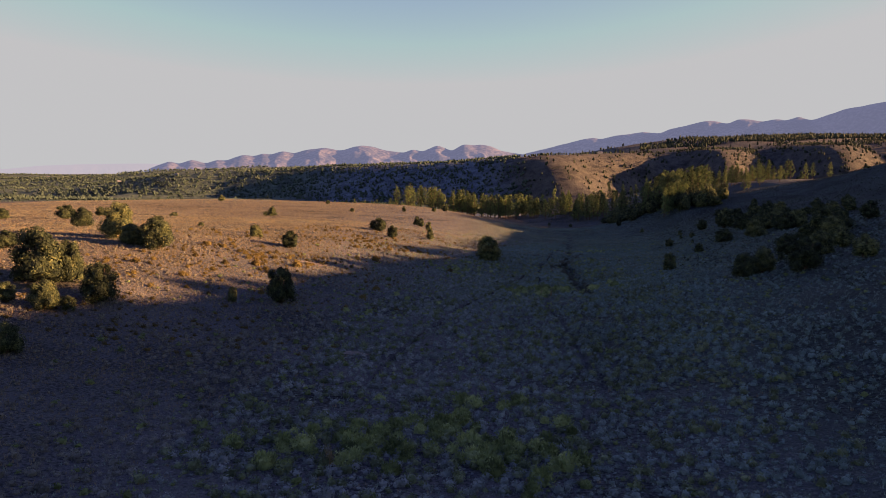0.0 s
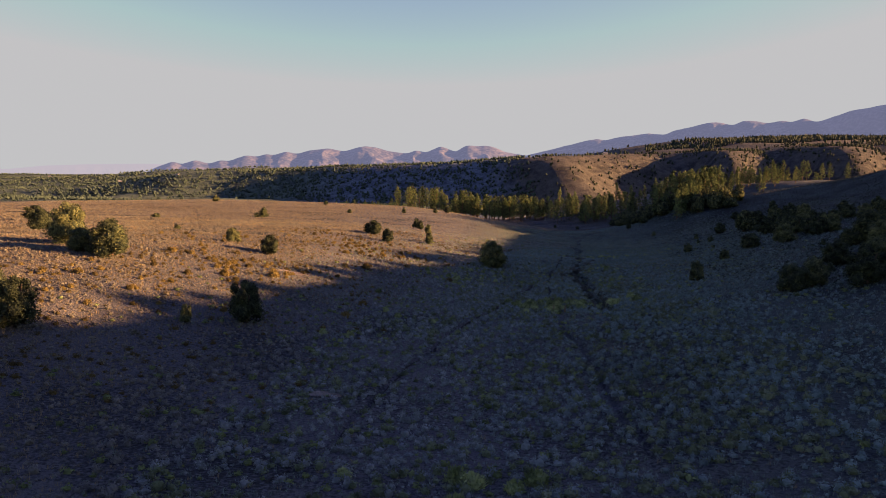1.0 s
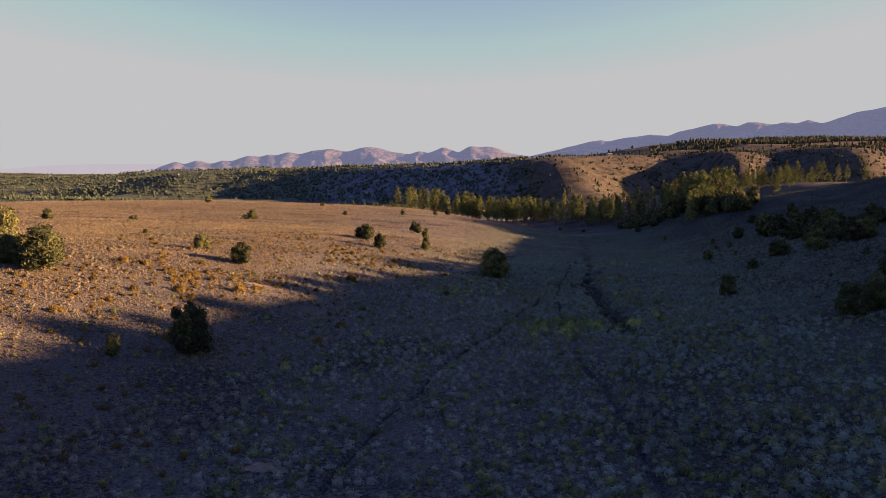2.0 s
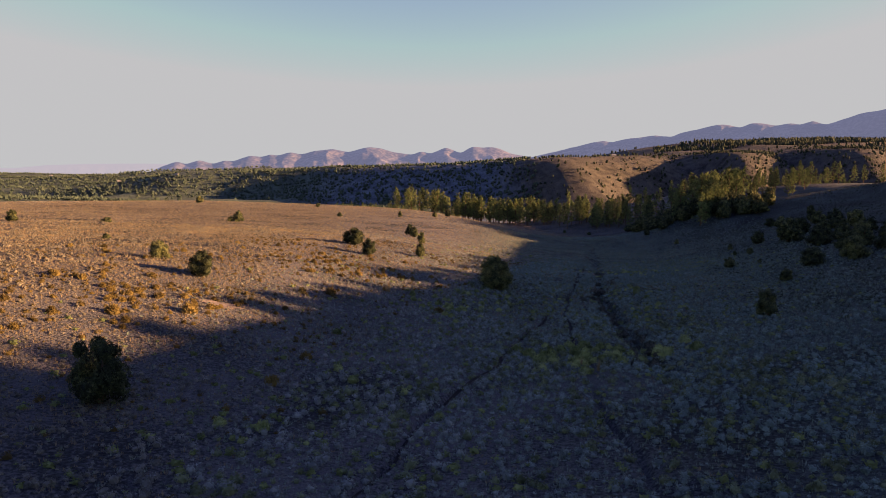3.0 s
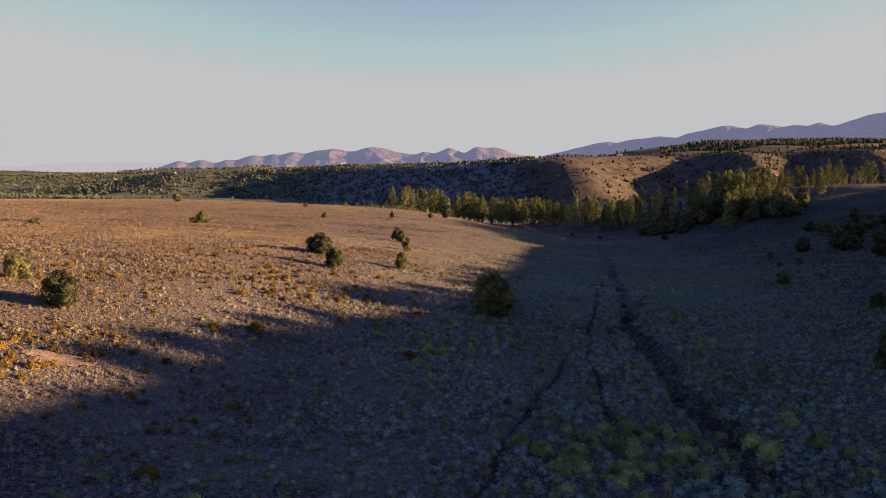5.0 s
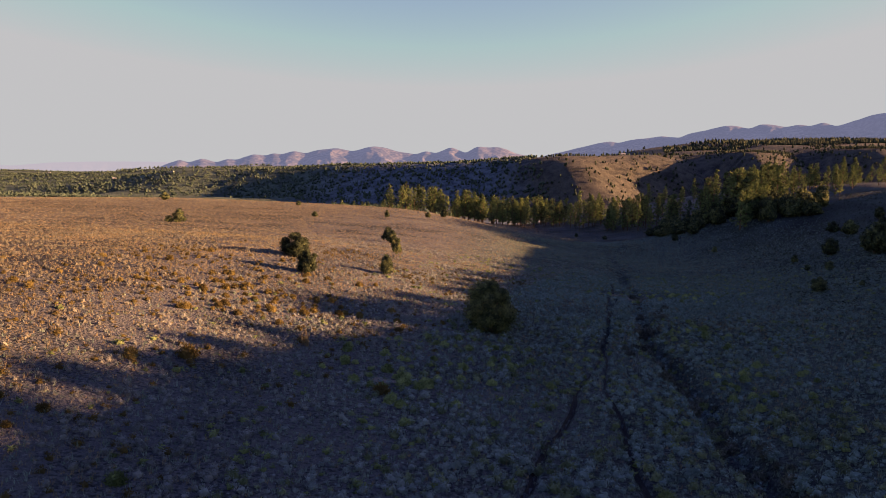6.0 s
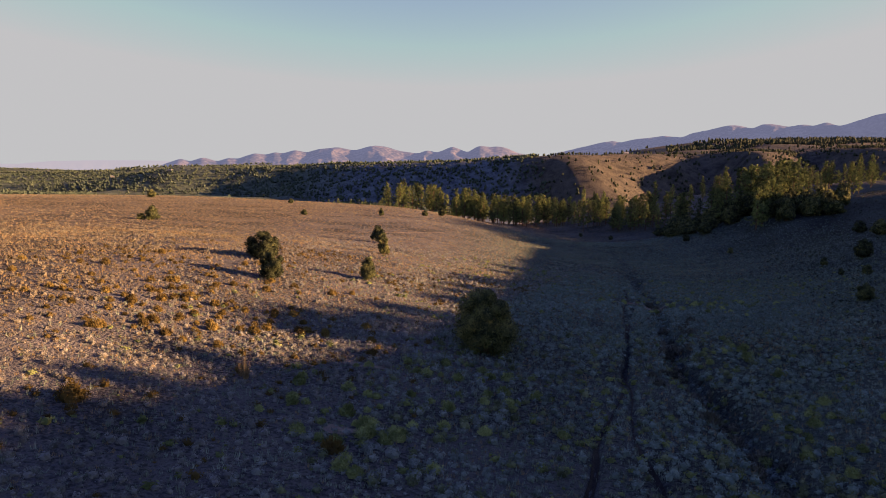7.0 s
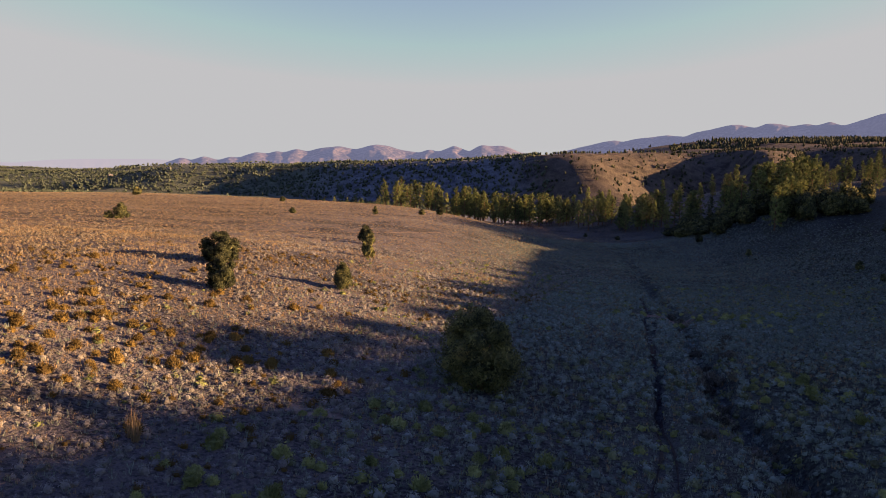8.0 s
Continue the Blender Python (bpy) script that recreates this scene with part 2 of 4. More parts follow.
def ground_z(x, y):
    x, y = np.asarray(x, float), np.asarray(y, float)
    axis = axis_x(y)
    left, right = np.maximum(axis - x, 0), np.maximum(x - axis, 0)
    west = 6.6 / (1 + np.exp(-(left - 38) / 10)) - 6.6 / (1 + math.exp(3.8)) + 0.022 * np.minimum(left, 180) - 0.006 * np.maximum(left - 180, 0)
    bend = 0.0033 + 0.0008 * np.clip((y - 170) / 80, 0, 1)
    east = np.where(right < 40, bend * right ** 2, 1600 * bend + 0.2 * (right - 40))
    z = floor_z(y) + np.where(x < axis, west, east)
    for bx, by, h in KNOLLS:
        z = z + h * np.exp(-((x - bx) ** 2 + (y - by) ** 2) / 34.0 ** 2)
    z = z + 1.4 * np.exp(-((x + 110) ** 2 + (y - 410) ** 2) / 120.0 ** 2)
    hill = ease(85, 205 - axis, x - axis)
    z = z * (1 - hill) + (crest_z(y) - 0.03 * np.maximum(x - 205, 0)) * hill
    # beyond the near mesa: a wooded draw and the long rim behind it
    foot, back = np.clip((1120 - y) / 240, 0, 1), 0.0
    for (t0, f0, s0), (t1, f1, s1) in zip(SPURS, SPURS[1:]):
        x0, x1 = t0 + (f0 - t0) * foot, t1 + (f1 - t1) * foot
        back = back + (s1 - s0) * np.clip((x - x0) / (x1 - x0), 0, 1)
    wild = ease(170, 60, x)
    rim, up = rim_y(x) + back + (22 + 20 * wild) * roughness(x, y, 120, 4), rim_z(x)
    face = ease(rim - 240 - 1.3 * np.maximum(-x - 380, 0), rim, y)
    far = -24 + (up + 24 + (0.014 + 0.05 * ease(300, 620, x)) * np.minimum(np.maximum(y - rim, 0), 700)) * face + (2.0 + 4.0 * wild) * roughness(x, y, 170, 4) * (0.4 + 0.6 * face) + (1.3 + 0.9 * wild) * roughness(x, y, 34, 3)
    # low wooded swells, one behind the other, in the wide western basin
    swell = roughness(x / 3.4, y, 210, 2) + 0.6 * roughness(x / 2.2 + 900, y + 400, 95, 2)
    far = far + 13 * swell * ease(-120, -420, x) * ease(800, 1050, y) * ease(3200, 2000, y)
    away = ease(455, 640, y + 0.15 * np.maximum(-x - 60, 0))
    z = z * (1 - away) + far * away
    # fine relief and the dry gully
    close = ease(520, 260, y)
    z = z + close * (0.22 * roughness(x, y, 9, 3) + 0.10 * roughness(x, y, 2.2, 2))
    wander = gully_x(y) + 0.8 * roughness(y, 0 * y, 6, 2)
    gap = np.abs(x - wander)
    deep = ease(88, 125, y) * ease(330, 230, y) * (0.75 + 0.5 * roughness(y, 0 * y + 40, 14, 2))
    for trail in TRAILS:
        off = np.abs(x - trail(y) - 0.9 * roughness(y, 0 * y + 9, 8, 3))
        z = z - 0.5 * np.exp(-(off / 0.26) ** 2) * ease(46, 54, y) * ease(235, 205, y) * np.clip(0.75 + 0.8 * roughness(y, 0 * y + 70, 9, 2), 0, 1)
    return z - deep * (1.3 * np.exp(-(gap / 1.1) ** 4) + 0.4 * np.exp(-(gap / 3.2) ** 2))


def height(x, y):
    return float(ground_z(np.array([x]), np.array([y]))[0])


def mesh_object(name, verts, faces, mat, smooth=False):
    """A mesh object from arrays of places and of triangles or quads."""
    verts, faces = np.asarray(verts, np.float32), np.asarray(faces, np.int32)
    me = bpy.data.meshes.new(name)
    me.vertices.add(len(verts))
    me.vertices.foreach_set("co", verts.ravel())
    n, k = faces.shape
    me.loops.add(n * k)
    me.loops.foreach_set("vertex_index", faces.ravel())
    me.polygons.add(n)
    me.polygons.foreach_set("loop_start", np.arange(n, dtype=np.int32) * k)
    me.polygons.foreach_set("loop_total", np.full(n, k, np.int32))
    me.polygons.foreach_set("use_smooth", np.full(n, smooth))
    me.update(calc_edges=True)
    me.materials.append(mat)
    return new(name, me)


def sheet(name, xs, ys, z_of, mat):
    gx, gy = np.meshgrid(xs, ys)
    verts = np.stack([gx.ravel(), gy.ravel(), z_of(gx.ravel(), gy.ravel())], 1)
    i = np.arange(len(ys) - 1)[:, None] * len(xs) + np.arange(len(xs) - 1)[None, :]
    i = i.ravel()
    return mesh_object(name, verts, np.stack([i, i + 1, i + 1 + len(xs), i + len(xs)], 1), mat, True)


def steps(stretches, grow, low, high):
    """Grid lines: stretches of (from, to, spacing), then ever wider outwards."""
    out = list(np.concatenate([np.arange(a, b, d) for a, b, d in stretches]))
    s = out[-1] - out[-2]
    while out[-1] < high:
        s *= grow
        out.append(out[-1] + s)
    s = out[1] - out[0]
    while out[0] > low:
        s *= grow
        out.insert(0, out[0] - s)
    return np.array(out)


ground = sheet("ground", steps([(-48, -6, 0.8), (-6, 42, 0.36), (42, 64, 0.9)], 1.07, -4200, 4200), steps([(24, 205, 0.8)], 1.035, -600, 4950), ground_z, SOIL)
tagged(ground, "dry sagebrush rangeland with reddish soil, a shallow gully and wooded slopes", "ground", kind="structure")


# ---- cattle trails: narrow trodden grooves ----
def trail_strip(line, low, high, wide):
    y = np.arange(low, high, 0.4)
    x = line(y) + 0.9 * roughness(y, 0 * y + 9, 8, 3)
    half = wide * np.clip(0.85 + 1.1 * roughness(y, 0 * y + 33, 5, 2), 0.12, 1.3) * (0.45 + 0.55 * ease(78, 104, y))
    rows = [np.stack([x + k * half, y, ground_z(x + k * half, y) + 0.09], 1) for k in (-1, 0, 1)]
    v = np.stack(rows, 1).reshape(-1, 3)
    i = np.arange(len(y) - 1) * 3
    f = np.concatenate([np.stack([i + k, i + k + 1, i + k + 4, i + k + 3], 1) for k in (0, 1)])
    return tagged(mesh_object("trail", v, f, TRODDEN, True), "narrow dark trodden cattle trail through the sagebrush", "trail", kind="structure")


# near-black strips over the trodden grooves: the grooves' shade put into colour
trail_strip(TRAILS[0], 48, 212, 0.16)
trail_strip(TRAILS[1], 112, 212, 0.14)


def dusty_patch(cx, cy, rx, ry):
    """A bare patch of pale soil, uneven at its edge, lying on the ground."""
    a = np.arange(28) * 2 * math.pi / 28
    v, f = [np.array([[cx, cy]])], []
    for k, q in enumerate((0.35, 0.7, 1.0)):
        edge = q * (1 + 0.55 * roughness(4 * np.cos(a) + cx, 4 * np.sin(a) + cy, 1.7, 3))
        v.append(np.stack([cx + rx * edge * np.cos(a), cy + ry * edge * np.sin(a)], 1))
    for j in range(28):
        m = (j + 1) % 28
        f.append((0, 1 + j, 1 + m))
        for k in (1, 29):
            f += [(k + j, k + 28 + j, k + 28 + m), (k + j, k + 28 + m, k + m)]
    xy = np.concatenate(v)
    z = ground_z(xy[:, 0], xy[:, 1]) + 0.05
    return tagged(mesh_object("bare_soil", np.column_stack([xy, z]), f, DUST, True), "bare patch of pale dusty soil among the sagebrush", "soil", kind="structure")


DUSTY = [(-21.0, 114.6, 2.2, 1.0), (1.6, 145.6, 1.6, 0.9), (1.8, 132.6, 1.0, 0.6), (-8.7, 64.7, 1.3, 0.8), (34.2, 190.3, 3.4, 1.5)]
for row in DUSTY:
    dusty_patch(*row)


def pale_path(places, half):
    """A faint pale track over the flat, in short uneven steps."""
    places = np.array(places, float)
    run = np.concatenate([[0], np.cumsum(np.hypot(*np.diff(places, axis=0).T))])
    q = np.arange(0, run[-1], 1.0)
    x, y = np.interp(q, run, places[:, 0]) + 0.6 * roughness(q, 0 * q + 3, 14, 2), np.interp(q, run, places[:, 1]) + 0.6 * roughness(q, 0 * q + 50, 14, 2)
    wide = half * (1 + 0.7 * roughness(q, 0 * q + 80, 5, 2))
    rows = [np.stack([x + 0.6 * k * wide, y - 0.8 * k * wide, ground_z(x + 0.6 * k * wide, y - 0.8 * k * wide) + 0.08], 1) for k in (-1, 1)]
    i = np.arange(len(q) - 1) * 2
    return tagged(mesh_object("track", np.stack(rows, 1).reshape(-1, 3), np.stack([i, i + 1, i + 3, i + 2], 1), DUST, True), "faint pale dusty track across the grassy flat", "track", kind="structure")


pale_path([(-72, 226), (-34.5, 243), (-11, 262), (6, 282)], 0.55)


# ---- distant mountains ----
def mountain_range(name, label, bearings, heights, distance, depth, mat, eye=(-0.8, -0.8, 17.6)):
    """A range along an arc: skyline heights in degrees over bearings in degrees, with spurs and gullies."""
    top = curve(bearings, heights, 0.16)
    a = np.arange(bearings[0], bearings[-1], 0.07)
    r = np.linspace(-1, 1.2, 60)
    ga, gr = np.meshgrid(a, r)
    ga, gr = ga.ravel(), gr.ravel()
    far = distance + depth * gr
    x, y = eye[0] + far * np.sin(np.radians(ga)), eye[1] + far * np.cos(np.radians(ga))
    full = np.tan(np.radians(top(ga))) * distance + eye[2] + 40
    shape = np.where(gr < 0, ease(-1, 0, gr) ** 0.8, 1 - 0.6 * ease(0, 1.2, gr))
    carved = np.abs(roughness(x, y, 300, 5)) + 0.5 * np.abs(roughness(x, y, 110, 4))
    z = -40 + full * shape * (1 - 0.95 * carved * np.clip(1.02 - shape ** 2, 0, 1))
    z = z + 1.5 * roughness(x, y, 60, 3) * np.minimum(shape * 2, 1)
    i = (np.arange(len(r) - 1)[:, None] * len(a) + np.arange(len(a) - 1)[None, :]).ravel()
    ob = mesh_object(name, np.stack([x, y, z], 1), np.stack([i, i + 1, i + 1 + len(a), i + len(a)], 1), mat, True)
    return tagged(ob, label, "mountains", kind="structure")


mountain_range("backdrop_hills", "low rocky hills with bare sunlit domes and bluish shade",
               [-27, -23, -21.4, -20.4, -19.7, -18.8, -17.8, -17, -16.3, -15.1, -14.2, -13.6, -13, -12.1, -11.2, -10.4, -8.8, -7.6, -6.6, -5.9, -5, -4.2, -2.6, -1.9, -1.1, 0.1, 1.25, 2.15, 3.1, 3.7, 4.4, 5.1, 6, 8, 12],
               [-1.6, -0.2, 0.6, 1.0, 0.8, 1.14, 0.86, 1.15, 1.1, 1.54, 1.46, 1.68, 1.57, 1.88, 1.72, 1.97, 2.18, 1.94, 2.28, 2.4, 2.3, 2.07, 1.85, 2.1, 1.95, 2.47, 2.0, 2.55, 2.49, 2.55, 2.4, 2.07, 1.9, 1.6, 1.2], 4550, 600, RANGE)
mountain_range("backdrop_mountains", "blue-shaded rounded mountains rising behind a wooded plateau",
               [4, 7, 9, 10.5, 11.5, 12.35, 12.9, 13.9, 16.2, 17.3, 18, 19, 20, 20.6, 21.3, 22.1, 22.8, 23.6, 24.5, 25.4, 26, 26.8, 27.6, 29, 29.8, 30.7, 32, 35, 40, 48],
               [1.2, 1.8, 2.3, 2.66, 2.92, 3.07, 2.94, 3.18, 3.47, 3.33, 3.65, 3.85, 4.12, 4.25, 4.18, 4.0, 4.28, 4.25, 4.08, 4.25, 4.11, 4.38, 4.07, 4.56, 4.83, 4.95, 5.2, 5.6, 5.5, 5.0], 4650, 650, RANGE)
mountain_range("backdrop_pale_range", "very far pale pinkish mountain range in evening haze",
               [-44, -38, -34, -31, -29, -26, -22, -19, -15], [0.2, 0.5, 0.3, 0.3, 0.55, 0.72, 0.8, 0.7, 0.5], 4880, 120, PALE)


# ---- plants ----
def sprays(centres, outward, size, leaves, rng, spread=1.1, narrow=0.42):
    """Small leafy sprays: for each centre some pointed leaves that lean outwards. Returns places and triangles."""
    n = len(centres)
    c = np.repeat(centres, leaves, 0)
    d = np.repeat(outward, leaves, 0) + spread * rng.normal(size=(n * leaves, 3))
    d /= np.linalg.norm(d, axis=1)[:, None] + 1e-9
    side = np.cross(d, rng.normal(size=(n * leaves, 3)))
    side /= np.linalg.norm(side, axis=1)[:, None] + 1e-9
    s = np.repeat(size, leaves)[:, None] * rng.uniform(0.7, 1.3, (n * leaves, 1))
    a, b, t = c - side * s * narrow, c + side * s * narrow, c + d * s
    verts = np.stack([a, b, t], 1).reshape(-1, 3)
    return verts, np.arange(len(verts)).reshape(-1, 3)


def tube(path, radii, sides=7):
    """A tapered round limb along places."""
    path = np.asarray(path, float)
    verts, faces = [], []
    for k, (p, r) in enumerate(zip(path, radii)):
        d = path[min(k + 1, len(path) - 1)] - path[max(k - 1, 0)]
        u = np.cross(d, (0.31, 0.9, 0.17))
        u /= np.linalg.norm(u)
        w = np.cross(d, u)
        w /= np.linalg.norm(w)
        for j in range(sides):
            a = 2 * math.pi * j / sides
            verts.append(p + r * (math.cos(a) * u + math.sin(a) * w))
            if k:
                i, q = (k - 1) * sides + j, (k - 1) * sides + (j + 1) % sides
                faces += [(i, q, q + sides), (i, q + sides, i + sides)]
    return np.array(verts), np.array(faces)


def merged(pieces):
    """One mesh out of several: places and triangles."""
    verts, faces, n = [], [], 0
    for v, f in pieces:
        verts.append(v)
        faces.append(np.asarray(f) + n)
        n += len(v)
    return np.concatenate(verts), np.concatenate(faces)


def unit(v):
    return v / (np.linalg.norm(v, axis=1)[:, None] + 1e-9)


def scales(centres, outward, size, rng, jitter=0.45):
    """Small leaf sprays that lie like shingles over a crown, each turned roughly outwards."""
    n = unit(unit(outward) + jitter * rng.normal(size=centres.shape))
    t = unit(np.cross(n, rng.normal(size=centres.shape)))
    b = np.cross(n, t)
    s = size * rng.uniform(0.6, 1.3, (len(centres), 1))
    verts = np.stack([centres + t * s, centres - t * s * 0.6 + b * s * 0.75, centres - t * s * 0.5 - b * s * 0.8], 1).reshape(-1, 3)
    return verts, np.arange(len(verts)).reshape(-1, 3)


def on_ball(n, rng):
    d = rng.normal(size=(n, 3))
    return d / np.linalg.norm(d, axis=1)[:, None]


def core(centre, radius, rng):
    """A rough inner mass of a foliage lobe."""
    bm = bmesh.new()
    bmesh.ops.create_icosphere(bm, subdivisions=1, radius=1)
    v = np.array([q.co for q in bm.verts])
    f = np.array([[q.index for q in p.verts] for p in bm.faces])
    bm.free()
    return centre + v * radius * rng.uniform(0.75, 1.1, (len(v), 1)), f


def part(name, verts, faces, mat, parent, label=""):
    ob = mesh_object(name, verts, faces, mat)
    ob.parent = parent
    return tagged(ob, label)


def juniper(seed, lobes=15, leafy=170, leaf=0.036):
    """A bushy juniper one metre high and one wide, foliage nearly down to the ground."""
    rng = np.random.RandomState(seed)
    tree = new("juniper_tree")
    stems = []
    for k in range(rng.randint(3, 5)):
        a, lean = rng.uniform(0, 6.28), rng.uniform(0.05, 0.22)
        tip = np.array([lean * math.cos(a), lean * math.sin(a), rng.uniform(0.5, 0.8)])
        mid = tip * 0.45 + rng.uniform(-0.03, 0.03, 3)
        stems.append(tube([(0.02 * math.cos(a), 0.02 * math.sin(a), -0.06), mid, tip], [0.045, 0.028, 0.008]))
    part("trunk", *merged(stems), BARK, tree, "short twisted grey-brown trunk")
    pieces, middle = [], np.array([0, 0, 0.42])
    for k in range(lobes):
        h = 0.16 + 0.70 * ((k + rng.uniform(0, 1)) / lobes)
        reach = 0.36 * (1 - max(0.0, h - 0.35) ** 1.6 * 1.25) * rng.uniform(0.55, 1.05)
        a = k * 2.4 + rng.uniform(-0.5, 0.5)
        c = np.array([reach * math.cos(a), reach * math.sin(a), h])
        if k == lobes - 1:
            c = np.array([rng.uniform(-0.06, 0.06), rng.uniform(-0.06, 0.06), 0.83])
        r = rng.uniform(0.13, 0.20) * (1.1 - 0.35 * h)
        pieces.append(core(c, r * 0.75, rng))
        d = on_ball(leafy * 2, rng)
        out = d * r * rng.uniform(0.75, 1.08, (len(d), 1))
        pieces.append(scales(c + out, 0.6 * d + 0.55 * unit(c + out - middle), leaf * 0.62, rng))
        d = on_ball(leafy // 2, rng)
        pieces.append(sprays(c + d * r * 0.95, d + np.array([0, 0, 0.5]), np.full(len(d), leaf * 1.1), 1, rng, 0.7, 0.22))
    pieces.append(core(np.array([0, 0, 0.36]), np.array([0.32, 0.32, 0.29]), rng))
    d = on_ball(leafy * 5, rng)
    pieces.append(scales(np.array([0, 0, 0.38]) + d * np.array([0.36, 0.36, 0.33]), d, leaf * 0.8, rng))
    v, f = merged(pieces)
    v[:, 2] = np.maximum(v[:, 2], 0.01)
    part("crown", v, f, JUNIPER, tree, "dense olive-green scale-leaf crown")
    return tree


def pine(seed, tall=15.0):
    """A ponderosa-like pine: straight trunk, tiers of limbs, tufts of needles with gaps between."""
    rng = np.random.RandomState(seed)
    tree = new("pine_tree")
    bend = rng.uniform(-0.3, 0.3, 2)
    trunk = [(bend[0] * (h / tall) ** 2, bend[1] * (h / tall) ** 2, h) for h in np.linspace(-0.6, tall * 0.97, 8)]
    wood = [tube(trunk, np.linspace(0.26, 0.03, 8), 8)]
    pieces = []
    n = 36
    bare = rng.uniform(0.06, 0.2)
    for k in range(n):
        q = bare + (0.985 - bare) * (k + rng.uniform(0, 0.8)) / n
        h = tall * q
        reach = tall * 0.225 * (0.08 + 0.92 * min(1.0, (1 - q) / (1 - bare) * 1.3) ** 0.8) * rng.uniform(0.5, 1.15)
        a = k * 2.4 + rng.uniform(-0.6, 0.6)
        base = np.array([bend[0] * q * q, bend[1] * q * q, h])
        tip = base + reach * np.array([math.cos(a), math.sin(a), 0.10 + 0.3 * q])
        wood.append(tube([base, (base + tip) / 2 + [0, 0, -0.1], tip], [0.055, 0.035, 0.012], 3))
        for j in range(rng.randint(3, 5)):
            c = base + (tip - base) * rng.uniform(0.3, 1.08) + rng.normal(size=3) * 0.28
            r = rng.uniform(0.3, 0.6) * (0.6 + 0.6 * (1 - q))
            d = on_ball(19, rng)
            spot = c + d * r * np.array([1, 1, 0.75]) * rng.uniform(0.5, 1, (19, 1))
            pieces.append(scales(spot, 0.5 * d + 0.6 * unit(spot - base * [1, 1, 0.93]), 0.235, rng, 0.5))
            d = on_ball(6, rng)
            pieces.append(sprays(c + d * r * 0.8, d + [0, 0, 0.5], np.full(6, 0.40), 1, rng, 0.7, 0.2))
    part("trunk", *merged(wood), BARK, tree, "straight reddish-brown trunk with thin limbs")
    part("crown", *merged(pieces), PINE, tree, "open green needle crown in tufts")
    return tree


class Nursery:
    """Plants of one kind: each shape is built once, then copied."""

    def __init__(self, makers):
        self.makers, self.made = makers, {}

    def plant(self, k, x, y, wide, tall, turn, sink=0.05):
        m = Matrix.Translation((x, y, height(x, y) - sink * tall)) @ Matrix.Rotation(turn, 4, "Z") @ Matrix.Diagonal((wide, wide, tall, 1))
        k %= len(self.makers)
        if k not in self.made:
            ob = self.makers[k]()
            self.made[k] = ob
            ob.matrix_basis = m
            return ob
        first = self.made[k]
        return copy_thing(first, m @ Matrix.Diagonal((*[1 / s for s in first.scale], 1)))


rng = np.random.RandomState(11)
junipers = Nursery([lambda s=s: juniper(s) for s in (1, 2, 3, 4, 5, 6)])
fine = Nursery([lambda s=s: juniper(s, 17, 400, 0.023) for s in (12, 14)])
coarse = Nursery([lambda s=s: juniper(s, 10, 50, 0.075) for s in (7, 8, 9, 10)])
# on the sunlit western slope: x, y, height, width
WEST_NEAR = [(-43.8, 76.4, 6.1, 6.0), (-39.1, 68.1, 2.9, 3.2), (-41.6, 77.8, 4.8, 3.4), (-37.2, 69.0, 1.5, 1.6), (-36.2, 73.2, 4.3, 3.9),
             (-42.8, 68.0, 2.0, 2.2), (-55.8, 90.3, 2.4, 3.0), (-68.4, 135.1, 4.0, 4.5), (-48.9, 107.0, 5.5, 5.1), (-45.2, 102.6, 3.0, 3.7),
             (-41.2, 101.9, 4.7, 5.6), (-19.9, 85.5, 4.5, 3.7), (-24.8, 82.3, 1.9, 1.3), (-34.8, 132.8, 2.5, 2.6), (-26.8, 125.5, 3.2, 3.1), (-34.5, 53.9, 2.6, 2.6)]
WEST_FAR = [(-91.1, 173.4, 3.6, 4.7), (-96.9, 203.4, 2.8, 2.6), (-59.0, 252.0, 3.4, 3.2), (-61.0, 251.0, 1.6, 2.4), (-15.6, 182.0, 3.5, 4.6),
            (-11.2, 168.9, 3.1, 2.8), (-7.2, 237.0, 3.1, 2.6), (-5.7, 230.8, 2.9, 2.4), (-3.0, 207.0, 2.8, 2.0), (-2.3, 179.5, 2.8, 2.1), (10.8, 153.9, 5.7, 5.5),
            (-78.6, 210.7, 1.4, 2.7), (-52.5, 155.6, 1.0, 1.3), (-101.1, 164.3, 2.6, 3.3), (-38.1, 314.5, 1.8, 2.3), (-15.9, 333.0, 2.7, 2.2),
            (-120.0, 396.0, 3.5, 4.0), (-62.0, 402.0, 2.2, 2.6), (4.0, 372.0, 3.2, 3.4), (-2.0, 352.0, 2.0, 2.6)]
# on the shaded eastern slope
EAST_NEAR = [(86.1, 229.8, 4.2, 4.5), (79.3, 231.2, 2.0, 1.7), (76.2, 211.5, 1.8, 2.1), (60.7, 185.1, 2.7, 2.8), (55.8, 150.6, 2.4, 2.1), (40.8, 124.0, 3.8, 2.9),
             (65.9, 162.3, 3.6, 5.2), (88.8, 218.7, 7.0, 7.5), (86.0, 198.7, 5.2, 6.0), (73.0, 162.6, 4.9, 5.2), (83.3, 168.9, 5.1, 6.0), (87.5, 171.0, 4.6, 5.2),
             (42.0, 96.3, 4.0, 4.3), (45.0, 97.5, 4.3, 4.4), (51.4, 105.3, 1.3, 1.2), (69.2, 140.2, 1.4, 1.2), (47.5, 91.1, 5.1, 5.7), (68.1, 130.4, 3.5, 4.2), (70.5, 128.7, 6.5, 6.8), (75.5, 133.0, 5.5, 6.0)]
